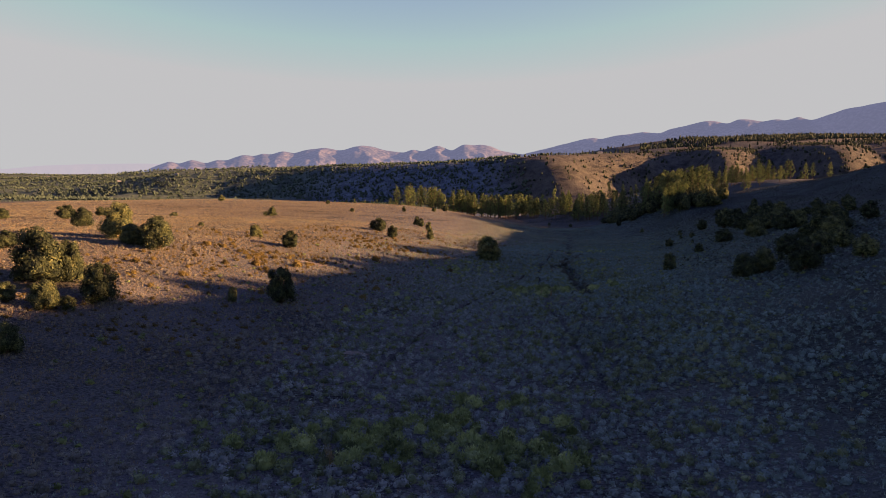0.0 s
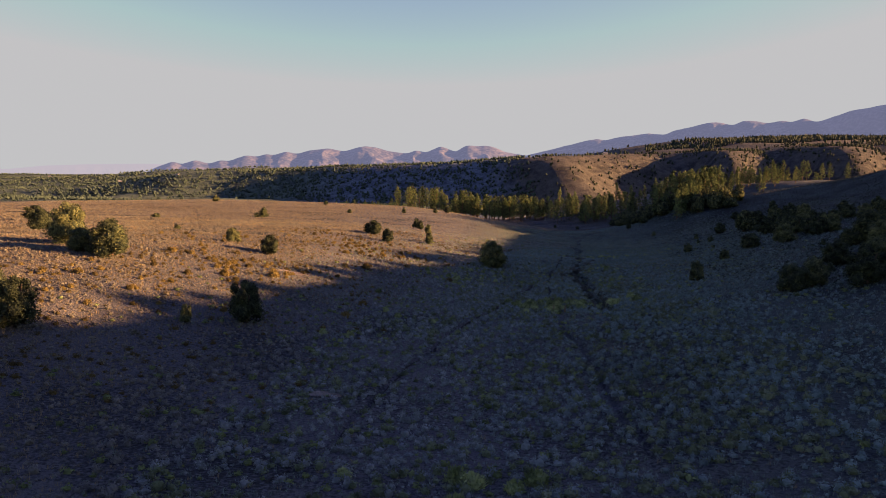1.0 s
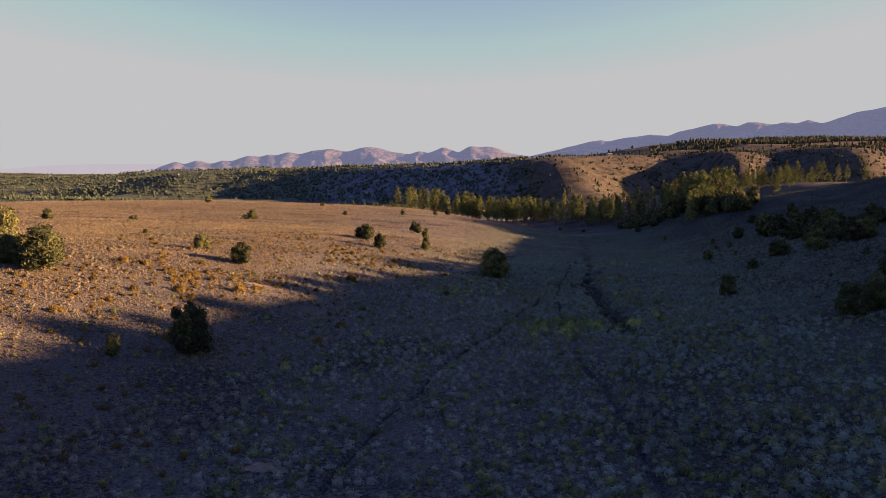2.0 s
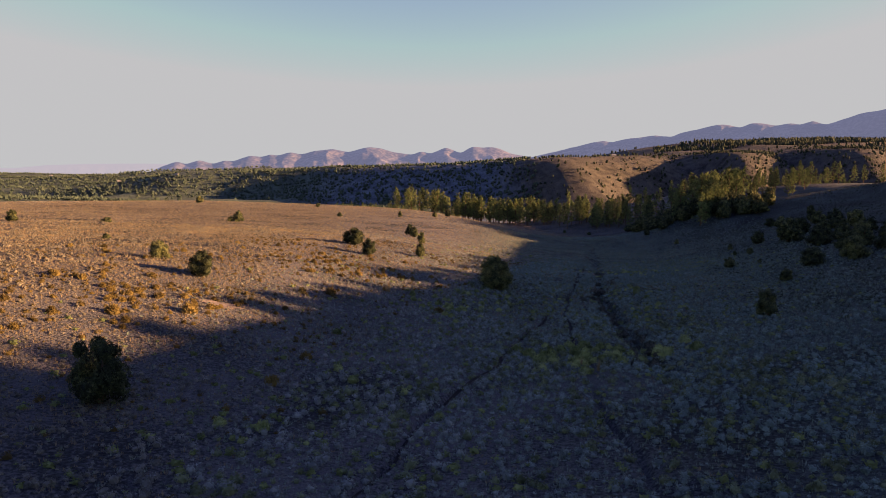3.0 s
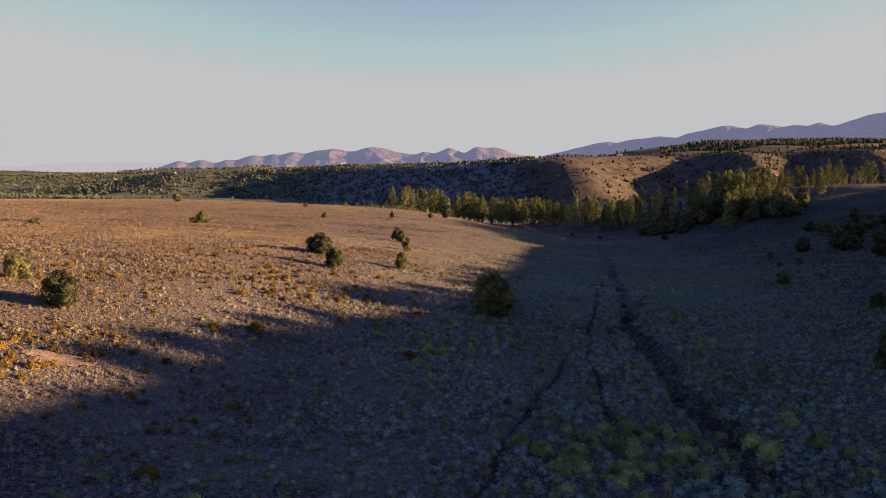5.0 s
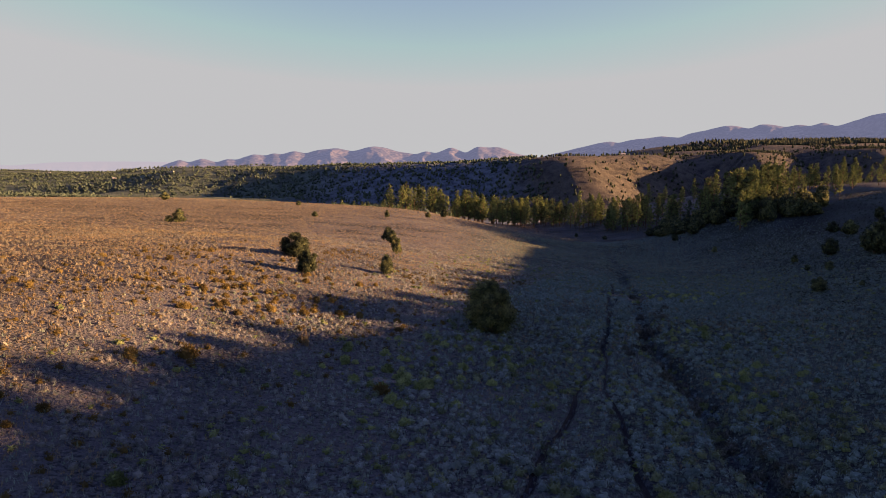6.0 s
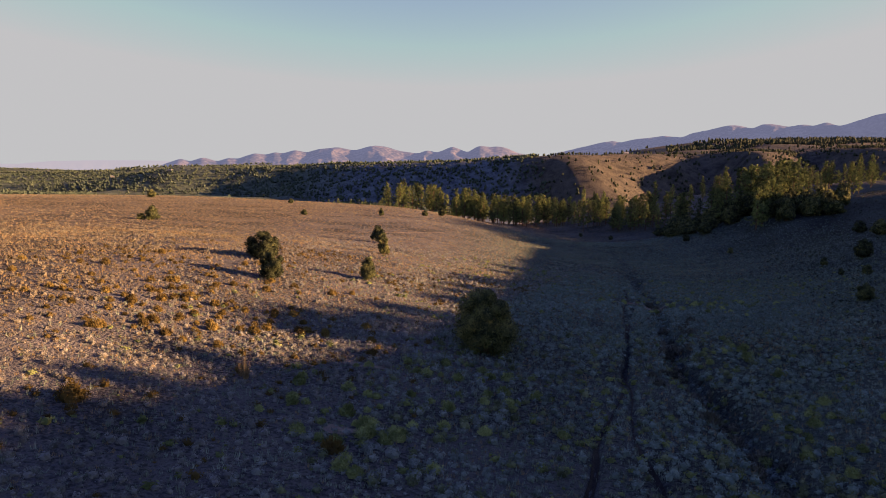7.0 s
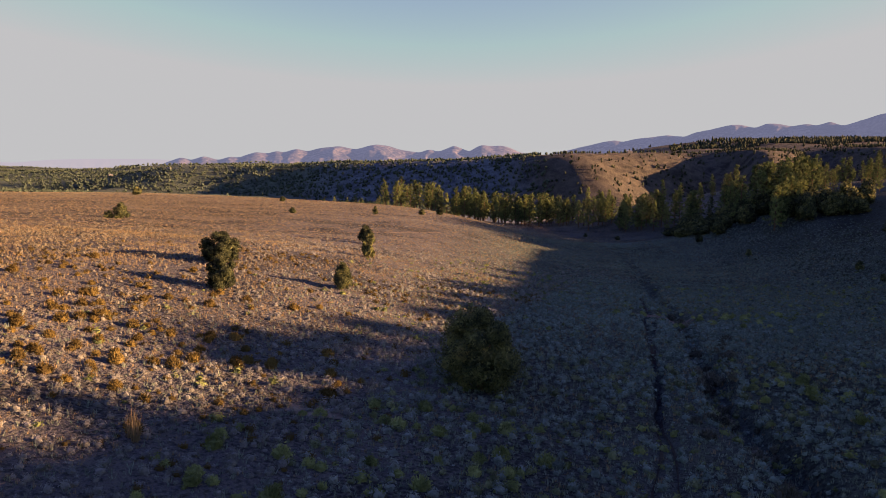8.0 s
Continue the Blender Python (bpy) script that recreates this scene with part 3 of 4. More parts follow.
EAST_FAR = [(116.3, 262.6, 3.0, 3.0), (123.7, 276.6, 4.6, 3.8), (105.5, 229.5, 4.1, 5.0), (102.7, 208.0, 4.4, 4.2), (109.4, 209.5, 3.0, 4.7), (66.5, 184.2, 1.4, 1.2),
            (74.6, 216.3, 1.7, 1.5), (81.6, 318.3, 3.4, 3.2), (82.4, 284.5, 2.5, 2.2), (100.9, 360.1, 3.1, 4.1), (96.0, 190.0, 5.0, 5.6), (104.0, 186.0, 5.5, 6.0),
            (112.0, 192.0, 4.6, 5.2), (93.0, 152.0, 5.4, 5.8), (84.0, 148.0, 4.8, 5.2), (62.0, 108.0, 4.4, 5.0), (56.0, 92.0, 4.2, 4.8), (119.0, 222.0, 4.8, 5.0), (70.0, 372.0, 2.4, 2.8), (62.0, 392.0, 2.2, 2.6)]
# a thick group high on the shaded slope
EAST_GROUP = [(103.7, 254.6, 5, 6), (98.3, 231.3, 6, 6), (93.7, 212.3, 6, 6.5), (90.9, 198.4, 6, 6.5), (85.0, 181.2, 6, 6.5), (114.7, 245.3, 5, 6), (109.3, 225.7, 6, 6.5), (109.6, 244.6, 5.5, 6), (78.4, 174.0, 6, 6.5), (105.8, 266.2, 4, 5), (54.3, 109.2, 4.6, 5.4), (55.8, 103.4, 5, 6), (67.3, 120.3, 6, 6.5), (86.9, 170.0, 6, 6), (107.9, 200.2, 5, 6), (95.7, 199.6, 5, 6), (121.0, 208.3, 5, 6), (108.2, 230.9, 4, 5)]
for rows, where in ((EAST_GROUP, "shaded slope in a dark group"), (WEST_NEAR, "sunlit grassy slope"), (WEST_FAR, "dry grassy flat"), (EAST_NEAR, "shaded sage slope"), (EAST_FAR, "shaded upper slope")):
    for k, (x, y, tall, wide) in enumerate(rows):
        kind = coarse if y > 205 or rows is EAST_FAR else fine if 0 < x < 20 else junipers
        grown = 0.8 if rows is EAST_GROUP or rows is EAST_FAR else 0.95 if rows is EAST_NEAR else 1.08
        ob = kind.plant(rng.randint(6), x, y, wide * grown, tall * grown, rng.uniform(0, 6.28))
        size = "small" if tall < 2.3 else "tall" if tall > 4.6 else "rounded"
        tagged(ob, f"{size} bushy olive-green juniper on the {where}", "tree", "junipers on the slopes")

# junipers along the ridge to the east, which throws the long ragged shade: y, height, width
RIDGE = [(74, 4.2, 7), (86, 3.6, 6.5), (92, 2.6, 5), (102.5, 2.2, 7), (117.5, 3.2, 7), (123.5, 3.6, 6), (129, 2.8, 4), (134.5, 2.8, 4.5), (141.5, 3.0, 4.5), (152.0, 5.0, 3.6), (154.6, 5.4, 4.5), (157.5, 5.1, 5.5), (161.5, 3.8, 4.5), (166.5, 3.2, 6), (176, 2.4, 5), (182, 2.6, 5), (188, 2.2, 6), (195, 3.0, 6), (199.5, 3.6, 4.5), (214, 2.4, 6), (224, 2.6, 6), (246, 2.2, 7), (262, 1.8, 6)]
for y, tall, wide in RIDGE:
    tagged(coarse.plant(rng.randint(4), 176 + rng.normal() * 2, y, wide, tall, rng.uniform(0, 6.28)), "large bushy juniper along the ridge crest", "tree", "junipers on the ridge")
for k in range(46):
    y = rng.uniform(55, 300)
    x = 176 + rng.normal() * 5
    ob = coarse.plant(rng.randint(4), x, y, rng.uniform(1.5, 3), rng.uniform(0.6, 1.4), rng.uniform(0, 6.28))
    tagged(ob, "bushy olive-green juniper along the ridge crest", "tree", "junipers on the ridge")

# pines along the mouth of the draw and up the eastern spur
pines = Nursery([lambda s=s: pine(s) for s in (21, 22, 23, 24, 25, 26)])


def stand(count, line, depth, tall, where):
    """Pines along a bent line of places, scattered to its sides."""
    line = np.array(line, float)
    run = np.concatenate([[0], np.cumsum(np.hypot(*np.diff(line, axis=0).T))])
    for k in range(count):
        q = (k + rng.uniform(0.1, 0.9)) / count * run[-1]
        x, y = np.interp(q, run, line[:, 0]) + rng.normal() * depth * 0.4, np.interp(q, run, line[:, 1]) + abs(rng.normal()) * depth
        h = tall * rng.uniform(0.72, 1.12) / 15
        ob = pines.plant(rng.randint(6), x, y, h * rng.uniform(0.9, 1.15), h, rng.uniform(0, 6.28), 0.0)
        tagged(ob, f"tall green pine with sunlit top {where}", "tree", "pines " + where)


stand(105, [(-12, 455), (25, 440), (60, 434)], 26, 14, "in the mouth of the draw")
stand(34, [(-110, 560), (-60, 520), (-20, 480)], 25, 8.5, "behind the grassy flat")
stand(70, [(62, 432), (85, 402), (100, 372), (112, 345)], 16, 12.5, "on the shaded spur")
stand(38, [(106, 322), (114, 334), (124, 350), (138, 366)], 9, 15.5, "at the edge of the spur")
stand(14, [(97, 304), (105, 313), (112, 322)], 4, 12.5, "at the foot of the spur")
# unseen overtall pines, added only to shade the lower halves of those on the spur
stand(14, [(220, 322), (228, 333), (234, 346)], 4, 20, "beyond the spur")
stand(30, [(136, 372), (150, 384), (172, 392), (196, 408)], 10, 11, "on the crest of the spur")
stand(44, [(118, 440), (150, 436), (178, 446), (240, 462)], 15, 11.5, "behind the crest of the spur")
stand(10, [(150, 352), (180, 366), (215, 384)], 8, 9.5, "along the top of the spur")
for k in range(78):
    q = rng.uniform(0, 1)
    x, y = 84 + 36 * q + rng.normal() * 4, 352 - 40 * q + rng.normal() * 8
    ob = coarse.plant(rng.randint(4), x, y, rng.uniform(4.5, 7.5), rng.uniform(4, 9) * (0.7 + 0.4 * q), rng.uniform(0, 6.28))
    tagged(ob, "dark bushy juniper at the foot of the pines", "tree", "junipers under the pines")

# woods on the far slopes, past counting
def far_woods(name, label, xs, ys, tall, shade_of, slim=1.0):
    n = len(xs)
    z = ground_z(xs, ys)
    r = np.random.RandomState(n)
    # each tree: a rough six-sided crown, widest below its middle
    a = np.arange(6) * math.pi / 3
    shape = np.concatenate([np.stack([0.42 * np.cos(a), 0.42 * np.sin(a), 0.38 + 0.16 * (-1) ** np.arange(6)], 1), [(0, 0, -0.05), (0, 0, 1.0)]])
    if slim < 1:
        shape, faces = core(np.array([0, 0, 0.5]), np.array([0.42, 0.42, 0.52]), r)
        shape[:, :2] *= 1.25 - 0.7 * shape[:, 2:]
    else:
        faces = np.array([(k, (k + 1) % 6, 7) for k in range(6)] + [((k + 1) % 6, k, 6) for k in range(6)])
    turn = r.uniform(0, 6.28, n)
    v = shape[None] * r.uniform(0.7, 1.2, (n, len(shape), 1))
    cs, sn = np.cos(turn)[:, None], np.sin(turn)[:, None]
    wide = (tall * slim * r.uniform(0.8, 1.4, n))[:, None]
    x = xs[:, None] + (v[:, :, 0] * cs - v[:, :, 1] * sn) * wide
    y = ys[:, None] + (v[:, :, 0] * sn + v[:, :, 1] * cs) * wide
    zz = z[:, None] + v[:, :, 2] * tall[:, None]
    f = faces[None] + np.arange(n)[:, None, None] * len(shape)
    ob = mesh_object(name, np.stack([x, y, zz], 2).reshape(-1, 3), f.reshape(-1, 3), shade_of)
    return tagged(ob, label, "woods", kind="stuff")


wood = np.random.RandomState(3)
N = 100000
wy = 620 + 1900 * wood.uniform(0, 1, N) ** 1.3
wx = wood.uniform(-0.70, 0.72, N) * wy
rim, patch = rim_y(wx), roughness(wx * np.where(wx < -150, 0.4, 1.0), wy, 120, 3)
chance = np.where(wx < 130, 0.58 + 1.3 * patch, 0.11 + 0.1 * patch + (0.18 + 0.5 * patch) * ease(250, 340, wx) + 0.25 * ease(480, 560, wx))
chance = np.where((wx < -150) & (roughness(wx / 3.5, wy + 300, 80, 2) > 0.12), 0.02, chance)
chance = np.where((wx < 130) & (wx > -400) & (wy > rim - 220) & (wy < rim - 30), 0.75 + 0.6 * patch, chance)
chance = np.where((wx >= 130) & (wy > rim + 150), 0.012, chance)
chance = np.where((wx >= 0.285 * wy) & (wy > 1470) & (wy < 1800), 0.35 + 0.6 * ease(0.30, 0.42, wx / wy) + 0.5 * patch, chance)
chance = np.where((wx > -120) & (wx < 320) & (wy < 800), 0.0, chance)
chance = np.where((wx > -320) & (wx < 130) & (wy > rim + 160), 0.0, chance)
keep = wood.uniform(0, 1, N) < chance * 0.9
belt = (wx >= 200) & (wy > 1280)
tall = np.where(belt, 7.5, np.where(wx >= 130, 3.4, 3.7)) * wood.uniform(0.6, 1.3, N)
pines_there = keep & belt
mesa = keep & ~pines_there & (wx >= 130)
rest = keep & (wx < 130)
far_woods("far_woods", "dense dark-green juniper and pine woods on the far slopes", wx[rest], wy[rest], tall[rest] * 1.15, WOODS)
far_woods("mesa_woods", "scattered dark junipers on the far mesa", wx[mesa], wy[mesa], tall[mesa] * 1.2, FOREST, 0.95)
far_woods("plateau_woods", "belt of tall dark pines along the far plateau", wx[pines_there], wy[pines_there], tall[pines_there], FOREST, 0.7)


# ---- low growth: sagebrush, dry grass, rabbitbrush ----
def scattered(step, x0, x1, y0, y1, seed, chance):
    """Places on a shaken grid, thinned by chance(x, y)."""
    r = np.random.RandomState(seed)
    gx, gy = np.meshgrid(np.arange(x0, x1, step), np.arange(y0, y1, step))
    gx, gy = gx.ravel(), gy.ravel()
    gx, gy = gx + r.uniform(-0.5, 0.5, len(gx)) * step, gy + r.uniform(-0.5, 0.5, len(gy)) * step
    k = r.uniform(0, 1, len(gx)) < chance(gx, gy)
    return gx[k], gy[k]


def cover(name, label, shapes, xs, ys, wide, tall, mat, seed):
    """One object of many small plants."""
    r = np.random.RandomState(seed)
    z = ground_z(xs, ys) - 0.03
    which = r.randint(0, len(shapes), len(xs))
    pieces = []
    for k, (v, f) in enumerate(shapes):
        i = np.nonzero(which == k)[0]
        if not len(i):
            continue
        turn = r.uniform(0, 6.28, len(i))
        cs, sn = np.cos(turn)[:, None], np.sin(turn)[:, None]
        w, h = wide[i][:, None], tall[i][:, None]
        x = xs[i][:, None] + (v[None, :, 0] * cs - v[None, :, 1] * sn) * w
        y = ys[i][:, None] + (v[None, :, 0] * sn + v[None, :, 1] * cs) * w
        zz = z[i][:, None] + v[None, :, 2] * h
        pieces.append((np.stack([x, y, zz], 2).reshape(-1, 3), (f[None] + np.arange(len(i))[:, None, None] * len(v)).reshape(-1, 3)))
    v, f = merged(pieces)
    return tagged(mesh_object(name, v, f, mat), label, "brush", kind="stuff")


def bare(x, y):
    """The trails and bare patches where nothing grows: 0 there, 1 elsewhere."""
    out = np.ones_like(x)
    for line in TRAILS:
        d = np.abs(x - line(y) - 0.9 * roughness(y, 0 * y + 9, 8, 3))
        out = np.where((d < 0.24) & (y < 215) & (y > 47), 0.0, out)
    for cx, cy, rx, ry in BARE:
        out = np.where(((x - cx) / rx) ** 2 + ((y - cy) / ry) ** 2 < 1, 0.05, out)
    return out


BARE = [(cx, cy, 0.6 * rx, 0.6 * ry) for cx, cy, rx, ry in DUSTY] + [(36, 192, 6, 5)]


seen_wide = lambda x, y: np.abs(x - 0.04 * y) < 26 + 0.66 * y
def dome(sides, r):
    """The dense inside of a bush: two uneven rings and a top."""
    a = np.arange(sides) * 2 * math.pi / sides
    low, high = r.uniform(0.26, 0.38, sides), r.uniform(0.2, 0.33, sides)
    v = np.concatenate([np.stack([low * np.cos(a), low * np.sin(a), 0 * a], 1), np.stack([high * np.cos(a + 0.4), high * np.sin(a + 0.4), r.uniform(0.22, 0.36, sides)], 1), [(0.03, 0.02, 0.44)]])
    k = np.arange(sides)
    q = (k + 1) % sides
    return v, np.concatenate([np.stack([k, q, k + sides], 1), np.stack([q, q + sides, k + sides], 1), np.stack([k + sides, q + sides, 0 * k + 2 * sides], 1)])


def mound(seed, leaves, leaf, sprigs=5, long=0.26, sides=5, bulk=0.82):
    """A low rounded fuzzy bush one metre wide: small grey leaf sprays over uneven lobes, a few twigs sticking out."""
    r = np.random.RandomState(seed)
    d = on_ball(leaves, r)
    d[:, 2] = np.abs(d[:, 2])
    lobes = 1 + 0.3 * np.sin(5 * d[:, :1] + seed) * np.sin(5 * d[:, 1:2] + 2 * seed)
    spot = d * [0.42, 0.42, 0.55] * lobes * r.uniform(0.7, 1.0, (leaves, 1))
    e = on_ball(sprigs, r)
    e[:, 2] = np.abs(e[:, 2])
    body, faces = dome(sides, r)
    inner = [(body * bulk, faces)] if bulk else []
    return merged(inner + [scales(spot, d + [0, 0, 0.3], leaf, r, 0.6), sprays(e * [0.3, 0.3, 0.4], e + [0, 0, 0.8], np.full(sprigs, long), 1, r, 0.3, 0.16)])


shapes_sage = [mound(s, 46, 0.076, 7, 0.2, 5) for s in (31, 32, 33, 34, 35, 36)]
shapes_side = [mound(s, 20, 0.115, 3, 0.22, 4) for s in (91, 92, 93, 94)]
shapes_far = [mound(s, 8, 0.21, 1, 0.2, 3, 0) for s in (37, 38, 39)]
shapes_grass = [sprays(np.random.RandomState(s).uniform(-0.22, 0.22, (8, 3)) * [1, 1, 0], np.tile([0, 0, 1.0], (8, 1)), np.full(8, 0.85), 1, np.random.RandomState(s), 0.17, 0.035) for s in (41, 42, 43)]

patchy = lambda x, y: np.clip(0.74 + 0.9 * roughness(x, y, 8, 3), 0.25, 1)
x, y = scattered(0.58, -80, 105, 22, 250, 51, lambda x, y: seen_wide(x, y) * patchy(x, y) * bare(x, y) * ease(250, 185, y) * (1 - 0.55 * ease(12, 45, x - axis_x(y))) * (1 - 0.3 * ease(14, 34, axis_x(y) - x)))
r = np.random.RandomState(52)
w = (0.66 * r.uniform(0.2, 1.15, len(x)) ** 1.7 * (1 + 0.3 * roughness(x, y, 14, 2)) + 0.22) * (0.75 + 0.25 * ease(40, 10, axis_x(y) - x))
h = w * r.uniform(0.7, 1.15, len(x))
# one sagebrush in two colours: one for the shady side, one for the sunlit
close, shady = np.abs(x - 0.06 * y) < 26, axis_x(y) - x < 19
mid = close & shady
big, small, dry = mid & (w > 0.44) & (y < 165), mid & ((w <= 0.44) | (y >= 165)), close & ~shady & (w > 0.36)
green_one = np.random.RandomState(49).uniform(0, 1, len(x)) < 0.30 + 0.35 * roughness(x, y, 14, 2)
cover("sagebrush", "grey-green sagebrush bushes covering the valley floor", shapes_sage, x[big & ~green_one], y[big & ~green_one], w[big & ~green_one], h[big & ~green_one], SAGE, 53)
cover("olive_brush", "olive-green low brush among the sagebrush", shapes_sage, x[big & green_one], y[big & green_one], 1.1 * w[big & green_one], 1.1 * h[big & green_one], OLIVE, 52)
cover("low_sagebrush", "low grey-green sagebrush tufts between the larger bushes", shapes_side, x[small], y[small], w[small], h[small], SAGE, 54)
cover("dry_sagebrush", "grey-brown sunlit-toned sagebrush bushes at the foot of the slope", shapes_sage, x[dry], y[dry], w[dry], h[dry], LITSAGE, 55)
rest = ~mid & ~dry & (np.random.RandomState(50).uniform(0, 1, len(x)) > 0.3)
cover("slope_sagebrush", "grey-brown sunlit-toned sagebrush tufts on the sunlit slope", shapes_side, x[rest & ~shady], y[rest & ~shady], w[rest & ~shady], h[rest & ~shady], LITSAGE, 53)
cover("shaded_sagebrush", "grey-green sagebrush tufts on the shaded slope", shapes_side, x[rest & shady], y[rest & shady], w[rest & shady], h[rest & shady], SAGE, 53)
x, y = scattered(1.4, -70, 75, -45, 22, 77, lambda x, y: patchy(x, y))
w = r.uniform(0.3, 1.0, len(x))
cover("nearby_sagebrush", "grey-green sagebrush tufts under the start of the flight", shapes_far, x, y, w, w * 0.9, SAGE, 78)
uphill = lambda x, y: np.maximum(0.08 + 0.92 * ease(13, 34, axis_x(y) - x), 0.75 * ease(60, 200, y)) * ease(40, 8, x - axis_x(y))
x, y = scattered(0.5, -75, 100, 22, 215, 54, lambda x, y: seen_wide(x, y) * uphill(x, y) * bare(x, y) * np.clip(0.6 + 0.9 * roughness(x, y, 6, 3), 0.1, 1))
cover("dry_grass", "tan dry bunchgrass between the sagebrush", shapes_grass, x, y, r.uniform(0.35, 0.65, len(x)), r.uniform(0.16, 0.36, len(x)), STRAW, 55)
x, y = scattered(1.5, -230, 190, 205, 470, 58, lambda x, y: seen_wide(x, y) * uphill(x, y))
cover("distant_grass", "tan dry grass over the flat", shapes_grass, x, y, np.full(len(x), 1.15), r.uniform(0.15, 0.36, len(x)), STRAW, 59)
x, y = scattered(1.5, -230, 190, 150, 440, 56, lambda x, y: seen_wide(x, y) * patchy(x, y) * ease(140, 215, y) * (0.55 + 0.45 * ease(330, 220, y)) * (1 - 0.6 * ease(12, 45, x - axis_x(y))))
w = r.uniform(0.35, 0.9, len(x))
shady = axis_x(y) - x < 10
cover("distant_sagebrush", "grey-brown sunlit-toned sagebrush and grass tufts on the flat", shapes_far, x[~shady], y[~shady], w[~shady], w[~shady] * 0.6, LITSAGE, 57)
x, y = scattered(0.95, -20, 130, 150, 350, 61, lambda x, y: seen_wide(x, y) * np.clip(0.8 + 0.8 * roughness(x, y, 16, 3), 0.2, 1) * ease(-14, 0, x - axis_x(y)) * ease(62, 24, x - axis_x(y)) * ease(150, 185, y))
w = r.uniform(0.4, 1.0, len(x))
cover("distant_valley_brush", "pale grey-green brush along the far valley floor", shapes_far, x, y, w, w * 0.6, SAGE, 60)

x, y = scattered(1.5, -60, 100, 24, 230, 71, lambda x, y: seen_wide(x, y) * (0.48 + 0.9 * roughness(x, y, 18, 2)) * ease(50, 20, np.abs(x - axis_x(y))))
w = 0.3 + 0.85 * r.uniform(0, 1, len(x)) ** 2
cover("valley_greenery", "scattered yellow-green low shrubs on the valley floor", shapes_side, x, y, w, w * 0.8, FRESH, 72)

x, y = scattered(0.62, -50, 90, 24, 230, 75, lambda x, y: seen_wide(x, y) * (0.75 + 0.5 * roughness(x, y, 16, 2)) * ease(30, 8, axis_x(y) - x) * ease(60, 25, x - axis_x(y)) * bare(x, y))
cover("valley_grass", "short olive-green grass on the shaded valley floor", shapes_grass, x, y, r.uniform(0.35, 0.6, len(x)), r.uniform(0.16, 0.34, len(x)), MEADOW, 76)

x, y = scattered(0.66, -25, 110, 75, 340, 79, lambda x, y: seen_wide(x, y) * (0.85 + 0.4 * roughness(x, y, 13, 3)) * ease(55, 22, np.abs(x - axis_x(y) - 4)) * ease(70, 120, y) * bare(x, y))
cover("valley_bunchgrass", "pale grey-green bunchgrass along the valley floor", shapes_grass, x, y, r.uniform(0.4, 0.75, len(x)), r.uniform(0.2, 0.42, len(x)), MEADOW, 80)

x, y = scattered(1.0, -165, -73, 60, 215, 83, lambda x, y: seen_wide(x, y) * 0.9)
cover("upper_slope_grass", "tan dry bunchgrass on the upper sunlit slope", shapes_grass, x, y, r.uniform(0.7, 1.1, len(x)), r.uniform(0.15, 0.4, len(x)), STRAW, 84)
x, y = scattered(1.5, -165, -78, 60, 215, 85, lambda x, y: seen_wide(x, y) * patchy(x, y))
w = r.uniform(0.3, 0.9, len(x))
cover("upper_slope_sagebrush", "grey-brown sunlit-toned sagebrush on the upper sunlit slope", shapes_far, x, y, w, w * 0.8, LITSAGE, 86)
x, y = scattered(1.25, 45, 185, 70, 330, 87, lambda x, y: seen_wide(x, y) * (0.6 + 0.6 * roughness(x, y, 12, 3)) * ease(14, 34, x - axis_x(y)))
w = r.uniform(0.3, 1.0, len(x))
cover("shaded_scrub", "low olive-green scrub darkened for the shaded eastern slope", shapes_far, x, y, w, w * 0.8, SCRUB, 88)

x, y = scattered(1.15, -75, 20, 60, 200, 89, lambda x, y: seen_wide(x, y) * (0.36 + 1.0 * roughness(x, y, 13, 3)) * ease(12, 26, axis_x(y) - x) * ease(75, 50, axis_x(y) - x) * bare(x, y))
w = 0.3 + 0.7 * r.uniform(0, 1, len(x)) ** 1.6
cover("low_rabbitbrush", "low golden-olive rabbitbrush tufts over the sunlit slope", shapes_sage, x, y, w, w * 0.85, GOLD, 90)

# shrubs that stand out one by one
def shrub_thing(name, seed, mat):
    return mesh_object(name, *mound(seed, 170, 0.052, 120, 0.20, 7, 1.0), mat)


golden = Nursery([lambda s=s: shrub_thing("rabbitbrush", s, GOLD) for s in (61, 62, 63)])
green = Nursery([lambda s=s: shrub_thing("green_shrub", s, FRESH) for s in (64, 65, 66)])
# patches: x, y, spread across, spread along, count
for cx, cy, sx, sy, n in [(-16, 149, 6, 4, 32), (-12, 155, 6, 5, 28), (-6, 152, 4, 3, 16), (-1, 151, 3, 1.5, 5), (-17, 164, 9, 6, 26), (-39, 132, 6, 7, 16), (-27, 115, 6, 7, 34), (-29, 143, 8, 8, 18), (-19, 154, 6, 5, 14), (-37, 88, 6, 6, 26), (-30, 110, 5, 5, 26), (-21, 112, 4, 5, 14)]:
    for k in range(n):
        x, y = cx + rng.normal() * sx * 0.85, cy + rng.normal() * sy * 0.85
        s = rng.uniform(0.5, 1.25)
        tagged(golden.plant(rng.randint(3), x, y, s, s * 0.95, rng.uniform(0, 6.28)), "golden-yellow flowering rabbitbrush on dry slope", "shrub", "rabbitbrush on the slope")
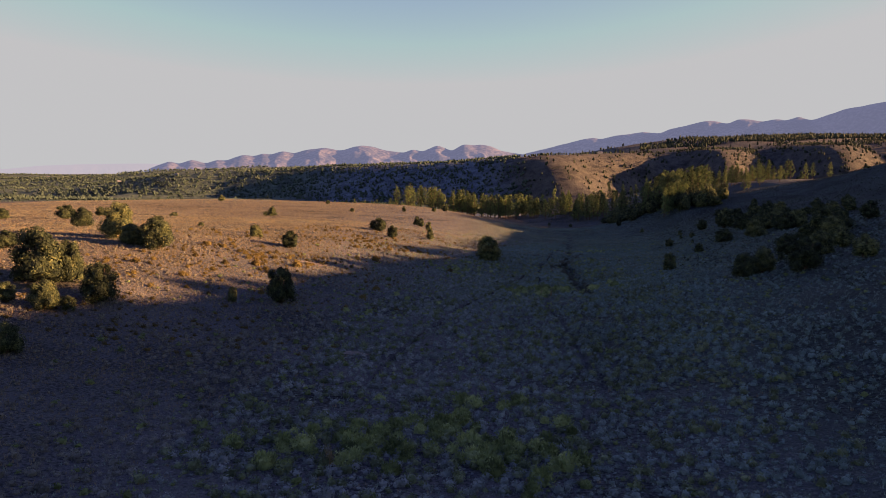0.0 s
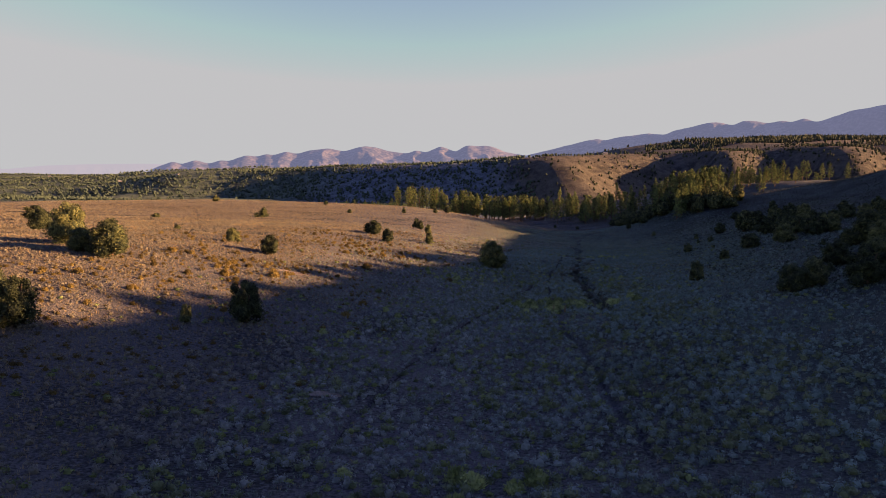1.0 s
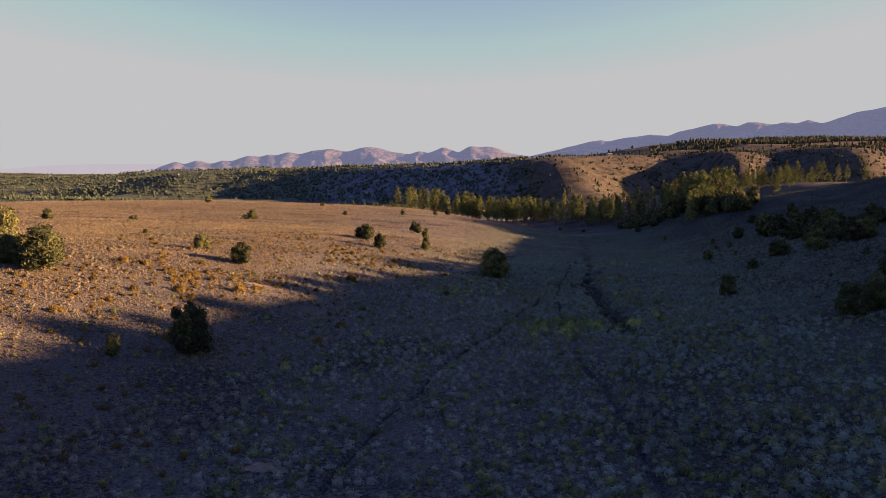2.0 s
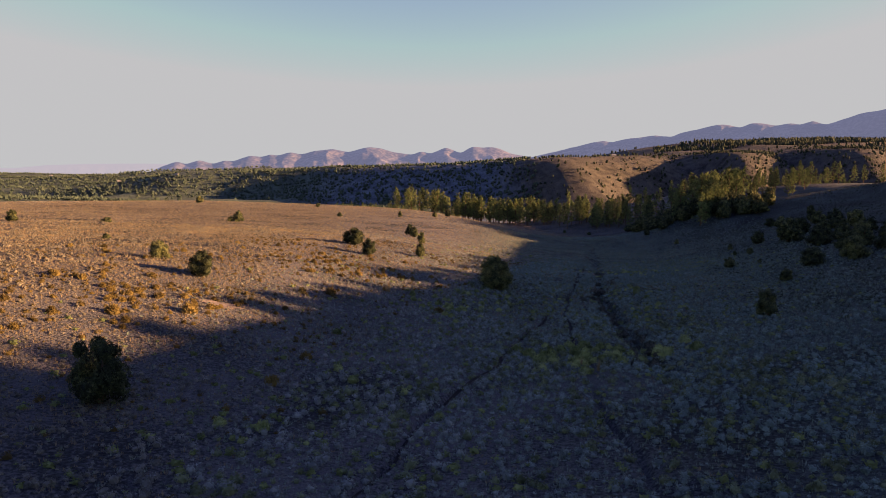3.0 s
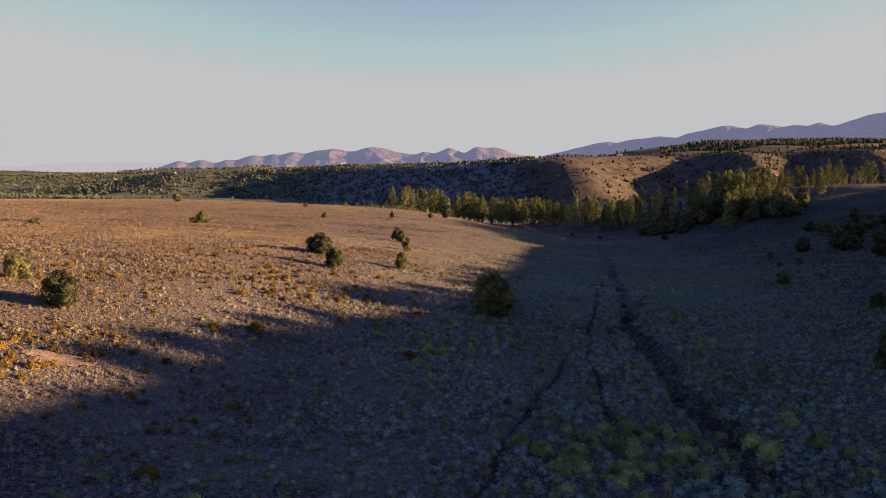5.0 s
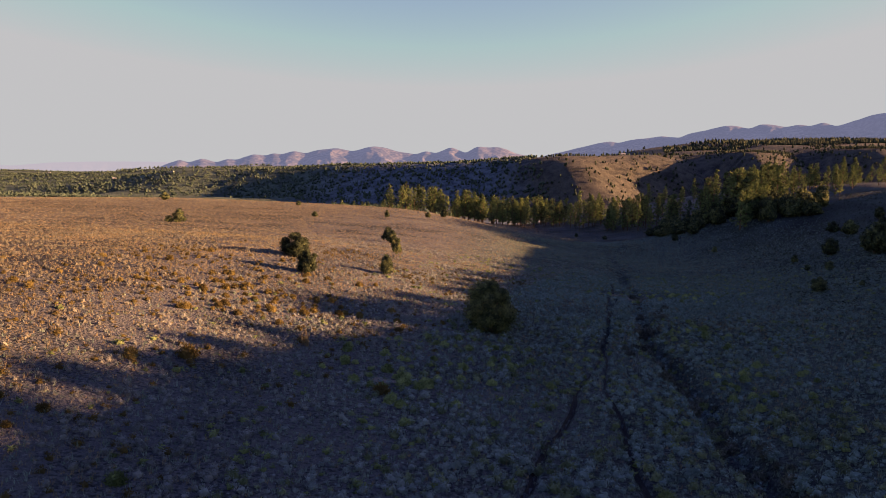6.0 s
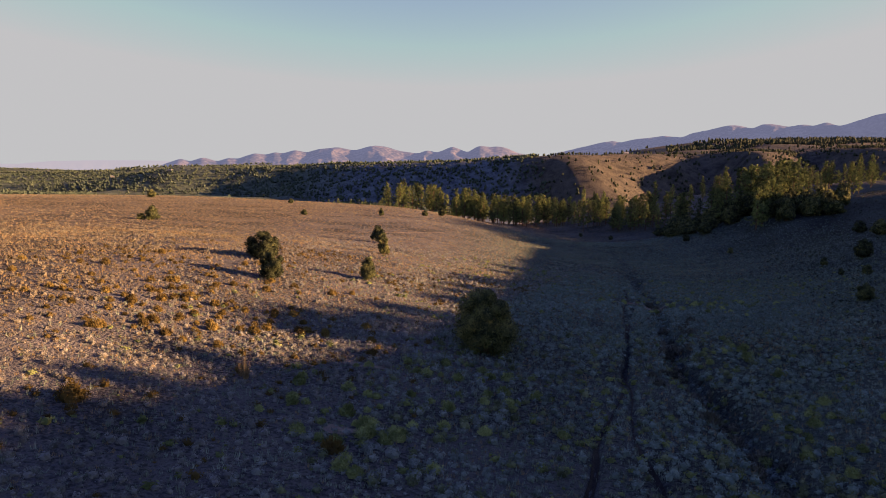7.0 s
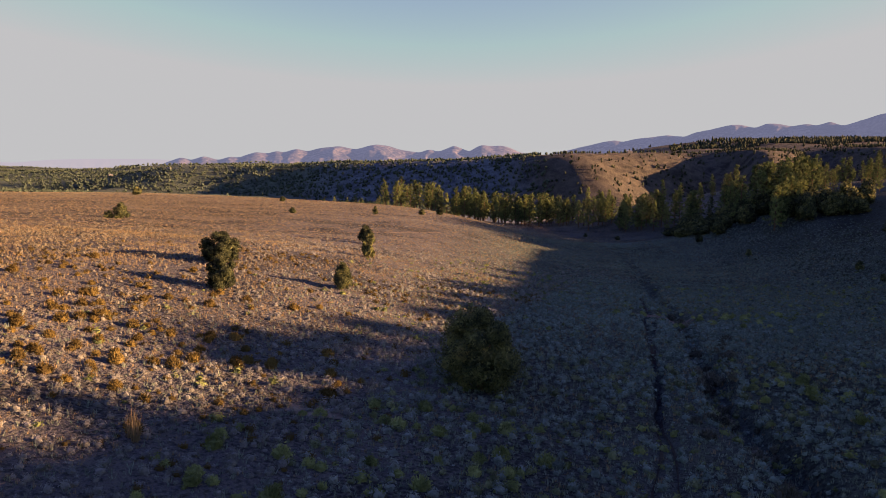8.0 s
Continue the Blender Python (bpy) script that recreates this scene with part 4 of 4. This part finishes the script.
for cx, cy, sx, sy, n in [(-8, 38, 5, 4, 22), (-1, 42, 5, 5, 44), (4, 38, 4, 4, 30), (14, 107, 3.5, 4, 22), (19, 110, 4, 3.5, 28), (24, 110, 3.5, 3.5, 18), (3, 135, 5, 7, 44), (9, 144, 5, 5, 24), (34, 157, 4, 6, 16), (41, 190, 7, 5, 44), (31, 135, 4, 6, 16), (0, 90, 14, 22, 14)]:
    for k in range(n):
        x, y = cx + rng.normal() * sx * 0.6, cy + rng.normal() * sy * 0.6
        s = rng.uniform(0.6, 1.4) * (1.4 if cy < 50 else 1.35 if 100 < cy < 112 else 0.95)
        tagged(green.plant(rng.randint(3), x, y, s, s * 0.9, rng.uniform(0, 6.28)), "yellow-green leafy shrub in the shaded valley", "shrub", "green shrubs in the valley")

for x, y, s in [(-22.5, 109.4, 2.2), (-12.1, 130.8, 1.9), (-15.3, 128.7, 1.5), (-27.5, 104.0, 1.8), (-5.8, 139.7, 1.2), (-9.5, 101.3, 1.4), (-10.6, 93.7, 1.5), (1.8, 129.5, 1.6)]:
    tagged(golden.plant(rng.randint(3), x, y, s, s * 0.95, rng.uniform(0, 6.28)), "large rounded olive-yellow bush on the dry slope", "shrub", "large bushes on the slope")

dusky = Nursery([lambda s=s: shrub_thing("gully_brush", s, GLOOM) for s in (67, 68)])
for k in range(90):
    y = 104 + 92 * rng.uniform(0, 1) ** 1.3
    x = float(gully_x(y)) + rng.normal() * 0.9
    s = rng.uniform(0.6, 1.8)
    tagged(dusky.plant(rng.randint(2), x, y, s, s * 0.85, rng.uniform(0, 6.28)), "dark leafless brush along the dry gully", "shrub", "brush in the gully")
for k in range(26):
    y = rng.uniform(145, 178)
    x = float(np.interp(y, [145, 150, 161, 178], [23.6, 24.6, 29.2, 36.5])) + rng.normal() * 0.7
    s = rng.uniform(0.7, 1.5)
    tagged(dusky.plant(rng.randint(2), x, y, s, s * 0.8, rng.uniform(0, 6.28)), "dark leafless brush in a side branch of the gully", "shrub", "brush in the gully")


def grass_clump(seed):
    """A tall clump of dry grass one metre high: stiff pale stalks that fan out from one foot."""
    r = np.random.RandomState(seed)
    n = 46
    lean = on_ball(n, r) * [0.3, 0.3, 0.0] + [0, 0, 1.0]
    return mesh_object("grass_clump", *sprays(r.uniform(-0.12, 0.12, (n, 3)) * [1, 1, 0], lean, r.uniform(0.6, 1.05, n), 1, r, 0.08, 0.018), STRAW)


clumps = Nursery([lambda: grass_clump(81), lambda: grass_clump(82)])
for k, (x, y, tall) in enumerate([(-5.2, 138.7, 1.7), (-5.6, 138.9, 1.1), (16.0, 101.5, 1.2), (15.0, 104.0, 1.0), (-6.5, 36.5, 1.3)]):
    tagged(clumps.plant(k, x, y, tall * 0.8, tall, 1.3 * k, 0.0), "tall clump of pale dry grass stalks", "grass", "tall grass clumps")


def gabled_house(name, long, wide, eaves, ridge):
    """A small far house: four walls in one shell, a pitched roof with overhang, a door and windows."""
    house = new(name)
    a, b = long / 2, wide / 2
    v = [(-a, -b, -1), (a, -b, -1), (a, b, -1), (-a, b, -1), (-a, -b, eaves), (a, -b, eaves), (a, b, eaves), (-a, b, eaves), (-a, 0, ridge), (a, 0, ridge)]
    f = [(0, 1, 5), (0, 5, 4), (1, 2, 6), (1, 6, 5), (2, 3, 7), (2, 7, 6), (3, 0, 4), (3, 4, 7), (5, 6, 9), (7, 4, 8)]
    part("wall", v, f, WALLING, house)
    o, t = 0.5, 0.18
    r = []
    for side in (-1, 1):
        low, top = eaves - 0.25, ridge + 0.05
        e = side * (b + o)
        r += [(-a - o, e, low), (a + o, e, low), (a + o, 0, top), (-a - o, 0, top), (-a - o, e, low + t), (a + o, e, low + t), (a + o, 0, top + t), (-a - o, 0, top + t)]
    quads = []
    for k in (0, 8):
        quads += [(k, k + 1, k + 2, k + 3), (k + 4, k + 7, k + 6, k + 5), (k, k + 4, k + 5, k + 1), (k + 1, k + 5, k + 6, k + 2), (k, k + 3, k + 7, k + 4)]
    part("roof", r, quads, ROOFING, house, "pale grey pitched metal roof")
    for x in (-long * 0.3, 0.0, long * 0.3):
        tall, low = (2.0, 0.0) if x == 0 else (1.1, 1.0)
        p = [(x - 0.5, -b - 0.03, low), (x + 0.5, -b - 0.03, low), (x + 0.5, -b - 0.03, low + tall), (x - 0.5, -b - 0.03, low + tall),
             (x - 0.5, -b + 0.1, low), (x + 0.5, -b + 0.1, low), (x + 0.5, -b + 0.1, low + tall), (x - 0.5, -b + 0.1, low + tall)]
        q = [(0, 1, 2, 3), (0, 4, 5, 1), (1, 5, 6, 2), (2, 6, 7, 3), (3, 7, 4, 0)]
        part("door" if x == 0 else "window", p, q, TRODDEN, house)
    return house


houses = Nursery([lambda: gabled_house("house", 11, 7, 3.2, 5.0)])
for x, y, turn in [(-659, 1489, 0.3), (-498, 1371, -0.4), (-1223, 2258, 0.2), (-1150, 2520, 0.5), (-1195, 2560, 0.1), (272, 1190, 0.1)]:
    ob = houses.plant(0, x, y, 0.65, 0.6, turn, 0.0)
    tagged(ob, "small pale house far off among the woods", "house", "far houses")
